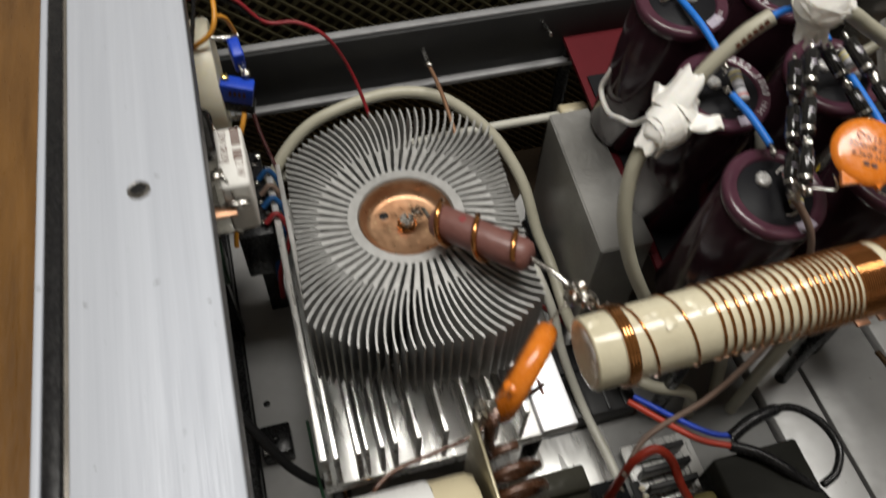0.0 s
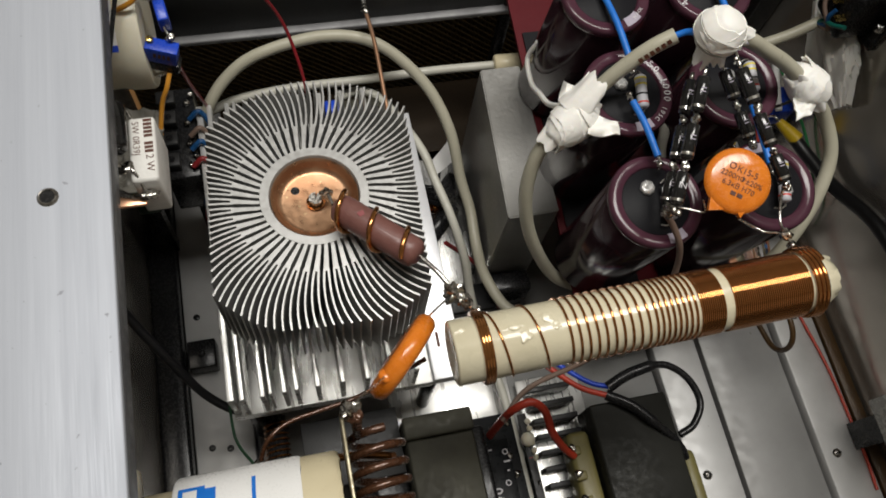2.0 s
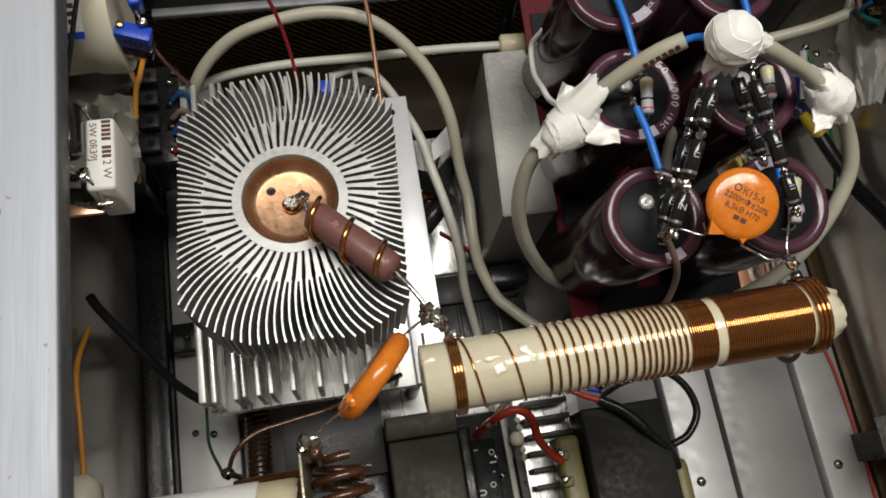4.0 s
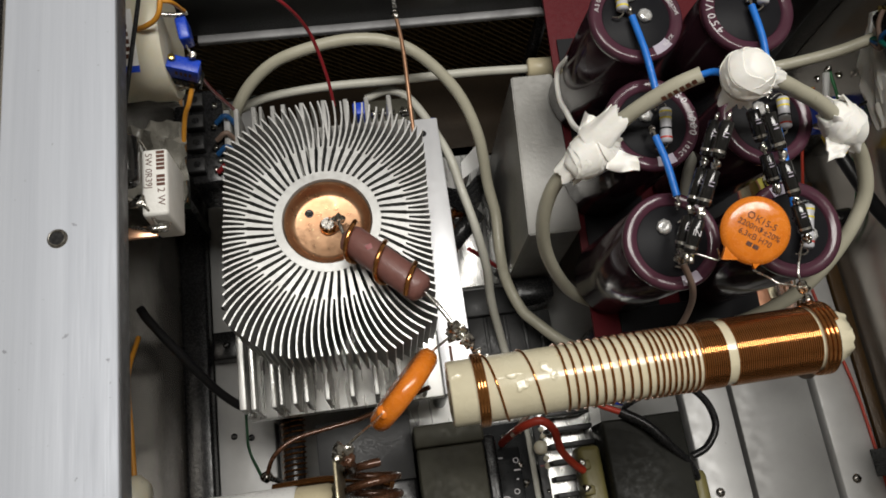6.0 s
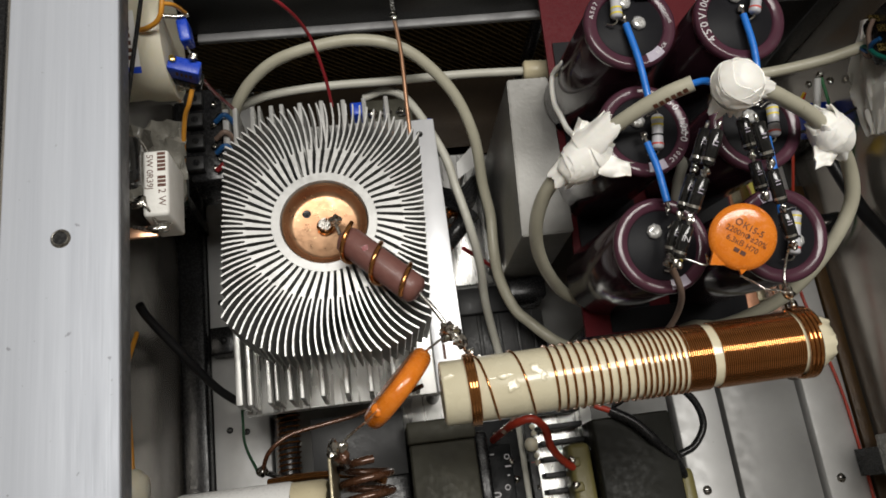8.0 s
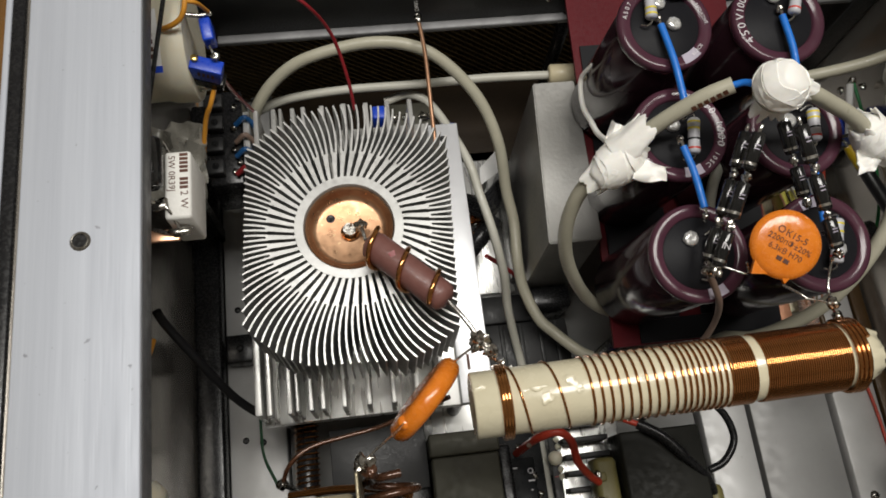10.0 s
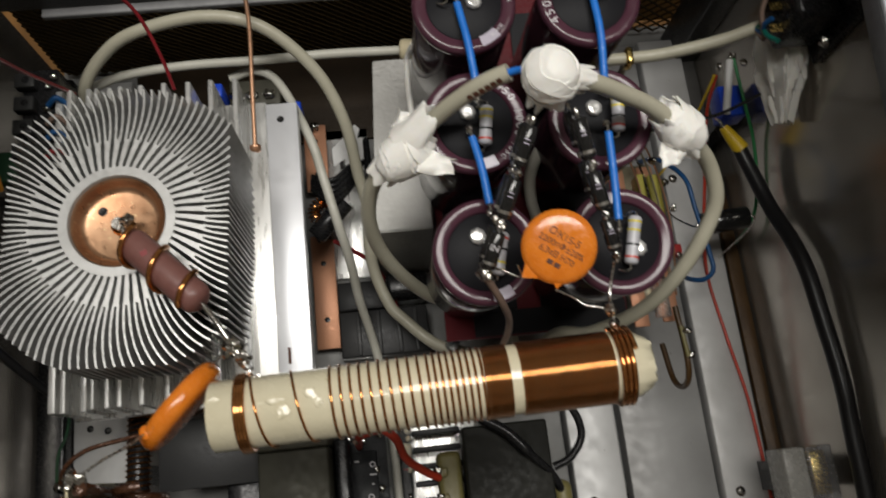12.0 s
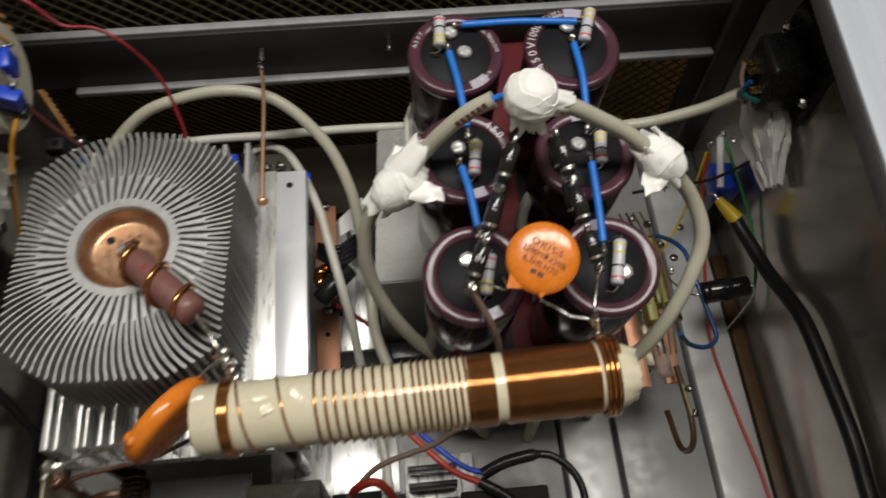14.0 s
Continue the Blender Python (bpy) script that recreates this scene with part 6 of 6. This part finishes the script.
# ---- right side ----
clip = thing("cable_clip", "small brass clip round the rear cream cable", "clip", at=(0.252, 0.267, 0.12))
part("band", box(0.2395, 0.2430, 0.2635, 0.2725, 0.1240, 0.1335, 0.001), M_BRASS, clip)
part("post", box(0.2400, 0.2425, 0.2660, 0.2690, 0.0132, 0.1240), M_OLDBRASS, clip)
rb = thing("rectifier_board", "copper-clad board with yellow and clear parts", "circuit board", at=(0.25, 0.18, 0.05))
part("board", box(0.2360, 0.2440, 0.1370, 0.2380, 0.0780, 0.0796, 0.0003), M_CLAD, rb)
part("board", box(0.2530, 0.2620, 0.1390, 0.2280, 0.0740, 0.0756, 0.0003), M_CLAD, rb)
part("yellow_strip", box(0.2440, 0.2490, 0.1660, 0.2150, 0.0900, 0.1000, 0.0006), M_YOLIVE, rb, "olive-yellow plastic strip")
part("yellow_strip", box(0.2510, 0.2570, 0.1760, 0.2150, 0.0880, 0.0980, 0.0006), M_YOLIVE, rb)
part("clear_tube", rod((0.2500, 0.1400, 0.0860), (0.2500, 0.1900, 0.0860), 0.0042, 20), M_CLEAR, rb, "clear plastic tube")
part("carrier", box(0.2380, 0.2620, 0.1500, 0.2300, 0.0660, 0.0738, 0.001), M_OLDBRASS, rb)
for x, y, z in ((0.2545, 0.2220, 0.1000), (0.2590, 0.2100, 0.0990), (0.2480, 0.2280, 0.0960), (0.2590, 0.1310, 0.0900), (0.2600, 0.1190, 0.0880), (0.2640, 0.1720, 0.0860), (0.2660, 0.1990, 0.0860)):
    part("joint", blob((x, y, z), 0.0020, rough=0.6), M_SOLDER, rb)
part("dark_tail", sweep([(0.2570, 0.1450, 0.0850), (0.2580, 0.1200, 0.0860), (0.2585, 0.1080, 0.0810), (0.2585, 0.1045, 0.0700), (0.2580, 0.1100, 0.0590), (0.2570, 0.1300, 0.0540)], 0.0016, 10), M_EDGE, rb, "dark brown stiff lead")
part("yellow_bit", sweep([(0.2568, 0.1340, 0.0885), (0.2580, 0.1180, 0.0880)], 0.0012, 8), M_OLIVE, rb)
part("red_tab", box(0.2580, 0.2670, 0.1730, 0.1790, 0.0810, 0.0850, 0.0008), M_RED, rb, "small red tab")
for k in range(4):
    part("lead", sweep([(0.2450 + 0.004 * k, 0.2380, 0.0850), (0.2440 + 0.004 * k, 0.2100, 0.1010), (0.2450 + 0.004 * k, 0.1800, 0.1010), (0.2480 + 0.003 * k, 0.1500, 0.0900)], 0.0006, 6), (M_BARE, M_LEAD, M_OLDBRASS, M_BARE)[k], rb)
for y in (0.155, 0.222):
    part("pillar", rod((0.2500, y, 0.0132), (0.2500, y, 0.0660), 0.0035, 12), M_BLACK, rb)
ax = thing("axial_capacitor", "black axial electrolytic capacitor over the floor channel", "capacitor", at=(0.305, 0.196, 0.06))
part("can", lathe([(0, 0), (0.0055, 0), (0.0066, 0.001), (0.0066, 0.0035), (0.0061, 0.0042), (0.0066, 0.005), (0.0066, 0.0265), (0.0058, 0.0275), (0, 0.0275)], 28, along((0.2905, 0.1955, 0.0590), (0.3170, 0.1970, 0.0620))[0]), M_DIODE, ax)
part("lead", sweep([(0.3175, 0.1970, 0.0620), (0.3215, 0.1965, 0.0620), (0.3225, 0.1925, 0.0500), (0.3150, 0.1850, 0.0172)], 0.0006), M_LEAD, ax)
part("lead", sweep([(0.2905, 0.1955, 0.0590), (0.2850, 0.1950, 0.0600), (0.2700, 0.1960, 0.0760), (0.2620, 0.1980, 0.0860)], 0.0006), M_LEAD, ax)
wire_thing("hook_up_wire", [(0.2640, 0.1640, 0.0820), (0.2760, 0.1640, 0.0620), (0.2872, 0.1640, 0.0560), (0.2941, 0.1692, 0.0550), (0.2936, 0.1800, 0.0560), (0.2890, 0.2050, 0.0600), (0.2860, 0.2250, 0.0600), (0.2800, 0.2450, 0.0400), (0.2780, 0.2550, 0.0135)], 0.0014, M_SBLUE, "dull blue wire bent beside the rectifier board", "wire", "hook-up wires")
bt2 = thing("blue_trimmer", "blue square trimmer with white sleeve beside it", "trimmer", at=(0.32, 0.263, 0.06))
part("case", box(0.3120, 0.3270, 0.2570, 0.2760, 0.0560, 0.0720, 0.001), M_DBLUE, bt2)
part("white_sleeve", rod((0.3120, 0.2560, 0.0760), (0.3170, 0.2860, 0.0840), 0.0022, 14), M_WHITE, bt2, "white sleeve")
part("mount", box(0.3150, 0.3250, 0.2580, 0.2680, 0.0172, 0.0560), M_BLACK, bt2)
for x, y in ((0.3100, 0.2820), (0.3190, 0.2880), (0.3250, 0.2840)):
    part("joint", blob((x, y, 0.0840), 0.0022, rough=0.6), M_SOLDER, bt2)
bag = thing("glue_mass", "crinkled translucent plastic wrap on wire ends", "plastic wrap", at=(0.32, 0.258, 0.11))
bm = bmesh.new()
top, low = Vector((0.3190, 0.2900, 0.1430)), Vector((0.3225, 0.2320, 0.1140))
mw, hw = along(top, low)
rings = []
for i in range(19):
    u = i / 18
    ring = []
    for k in range(72):
        a = 2 * math.pi * k / 72
        r = 0.0022 + 0.0085 * math.sin(math.pi * min(1, 0.15 + 0.72 * u)) ** 1.6
        q = Vector((math.cos(a), math.sin(a), u))
        r *= 1 + 0.20 * math.sin(9 * a + 3 * math.sin(5 * u)) * u + 0.35 * noise.noise(q * 2.3) + 0.22 * noise.noise(q * 7.0)
        ring.append(bm.verts.new(mw @ Vector((r * 0.8 * math.cos(a), r * 1.5 * math.sin(a), u * hw + 0.004 * u * noise.noise(Vector((a * 3, 0, 0)))))))
    rings.append(ring)
for p, q in zip(rings, rings[1:]):
    for k in range(72):
        bm.faces.new((p[k], p[(k + 1) % 72], q[(k + 1) % 72], q[k]))
bm.faces.new(rings[0][::-1])
bm.faces.new(rings[-1])
for v in bm.verts:
    v.co.x = min(v.co.x, 0.3292)
part("wrap", bm, M_TAPE, bag, angle=30)
sk = thing("rear_socket", "black moulded socket with bright terminals on the wall", "socket", at=(0.32, 0.262, 0.18))
part("body", box(0.3040, 0.3262, 0.2545, 0.2815, 0.1500, 0.1820, 0.003), M_BLACK, sk)
part("flange", box(0.3265, 0.3297, 0.2480, 0.2950, 0.1450, 0.1900, 0.001), M_BLACK, sk)
for y, z in ((0.2515, 0.162), (0.2915, 0.172), (0.2440, 0.205)):
    part("screw", blob((0.3250, y, z), 0.0030, rough=0.3), M_SOLDER, sk)
for y, z in ((0.2580, 0.166), (0.2670, 0.170), (0.2755, 0.166)):
    part("terminal", box(0.2980, 0.3038, y - 0.002, y + 0.002, z - 0.0004, z + 0.0004), M_BRASS, sk)
for k, mt in enumerate((M_TEAL, M_SBLUE, M_BRW)):
    part("core_wire", sweep([(0.2990, 0.2668, 0.1515), (0.2990, 0.2640 - 0.003 * k, 0.1570), (0.2975, 0.2620 + 0.006 * (k - 1), 0.1630), (0.2990, 0.2620 + 0.012 * (k - 1), 0.1680)], 0.0013, 8), mt, sk, ("teal", "dull blue", "brown")[k] + " core of the mains cable")
pc = thing("power_cable", "heavy black cable with a yellow end sleeve", "cable", at=(0.307, 0.247, 0.078))
part("jacket", sweep([(0.3150, 0.2365, 0.0745), (0.3195, 0.2180, 0.0755), (0.3226, 0.1958, 0.0806), (0.3228, 0.1607, 0.1001), (0.3238, 0.1252, 0.1046), (0.3248, 0.0959, 0.1061), (0.3252, 0.0730, 0.1040), (0.3252, 0.0300, 0.1010), (0.3220, -0.0100, 0.0950), (0.3150, -0.0800, 0.0500), (0.3100, -0.1200, 0.0220)], 0.0042, 16), M_CABLEBLK, pc)
part("end_sleeve", sweep([(0.3074, 0.2470, 0.0780), (0.3110, 0.2420, 0.0765), (0.3165, 0.2335, 0.0750)], lambda f: 0.0026 + 0.0022 * f, 16), M_YW, pc, "yellow end sleeve")
part("tip", sweep([(0.3074, 0.2470, 0.0780), (0.3060, 0.2510, 0.0780), (0.3080, 0.2560, 0.0700)], 0.0009, 8), M_LEAD, pc)
wire_thing("hook_up_wire", [(0.3100, 0.2800, 0.0780), (0.3080, 0.2650, 0.0600), (0.3060, 0.2340, 0.0450), (0.3050, 0.1817, 0.0200), (0.3090, 0.1380, 0.0185), (0.3140, 0.1023, 0.0185), (0.3155, 0.0770, 0.0185), (0.3160, 0.0400, 0.0185), (0.3150, 0.0200, 0.0185)], 0.0010, M_ORED, "thin orange-red wire along the floor channel", "wire", "hook-up wires")
wire_thing("hook_up_wire", [(0.3190, 0.2860, 0.0850), (0.3220, 0.2600, 0.0800), (0.3262, 0.2388, 0.0720), (0.3270, 0.2137, 0.0620), (0.3250, 0.1968, 0.0500), (0.3220, 0.1900, 0.0300)], 0.0010, M_GREEN, "green wire hanging by the side wall", "wire", "hook-up wires")
wire_thing("hook_up_wire", [(0.3080, 0.2790, 0.0800), (0.3021, 0.2631, 0.0500), (0.2882, 0.2435, 0.0300), (0.2700, 0.2300, 0.0140)], 0.0008, M_YW, "thin yellow wire by the capacitors", "wire", "hook-up wires")
wire_thing("hook_up_wire", [(0.2420, 0.2280, 0.1250), (0.2654, 0.2334, 0.1200), (0.2905, 0.2404, 0.1120), (0.3108, 0.2481, 0.1120), (0.3200, 0.2515, 0.1160)], 0.0009, M_BLACK, "thin black wire into the plastic wrap", "wire", "hook-up wires")
fh = thing("fuse_holder", "clear plastic fuse holder with a brass insert", "fuse holder", at=(0.31, 0.053, 0.07))
part("white_side", box(0.2950, 0.3065, 0.0405, 0.0675, 0.0700, 0.0900, 0.001), M_FROST, fh)
part("clear_side", box(0.3068, 0.3205, 0.0405, 0.0675, 0.0700, 0.0900, 0.001), M_CLEAR, fh)
part("insert", box(0.3090, 0.3170, 0.0440, 0.0650, 0.0760, 0.0880, 0.001), M_BRASS, fh, "brass insert")
part("leg", box(0.3120, 0.3180, 0.0450, 0.0610, 0.0182, 0.0698), M_BLACK, fh)
wire_thing("white_lead", [(0.3080, 0.0360, 0.0800), (0.3050, 0.0250, 0.0800), (0.3070, 0.0100, 0.0600), (0.3080, -0.0100, 0.0200)], 0.0022, M_WHITE, "white lead at the fuse holder", "wire", "hook-up wires")
# loose plastic outside the rail
op = thing("clear_case", "clear plastic case leaning outside the chassis", "case", at=(-0.115, 0.3, -0.02))
part("shell", box(-0.1230, -0.1080, 0.2050, 0.3400, -0.0198, 0.2150, 0.004), M_CLEAR, op)
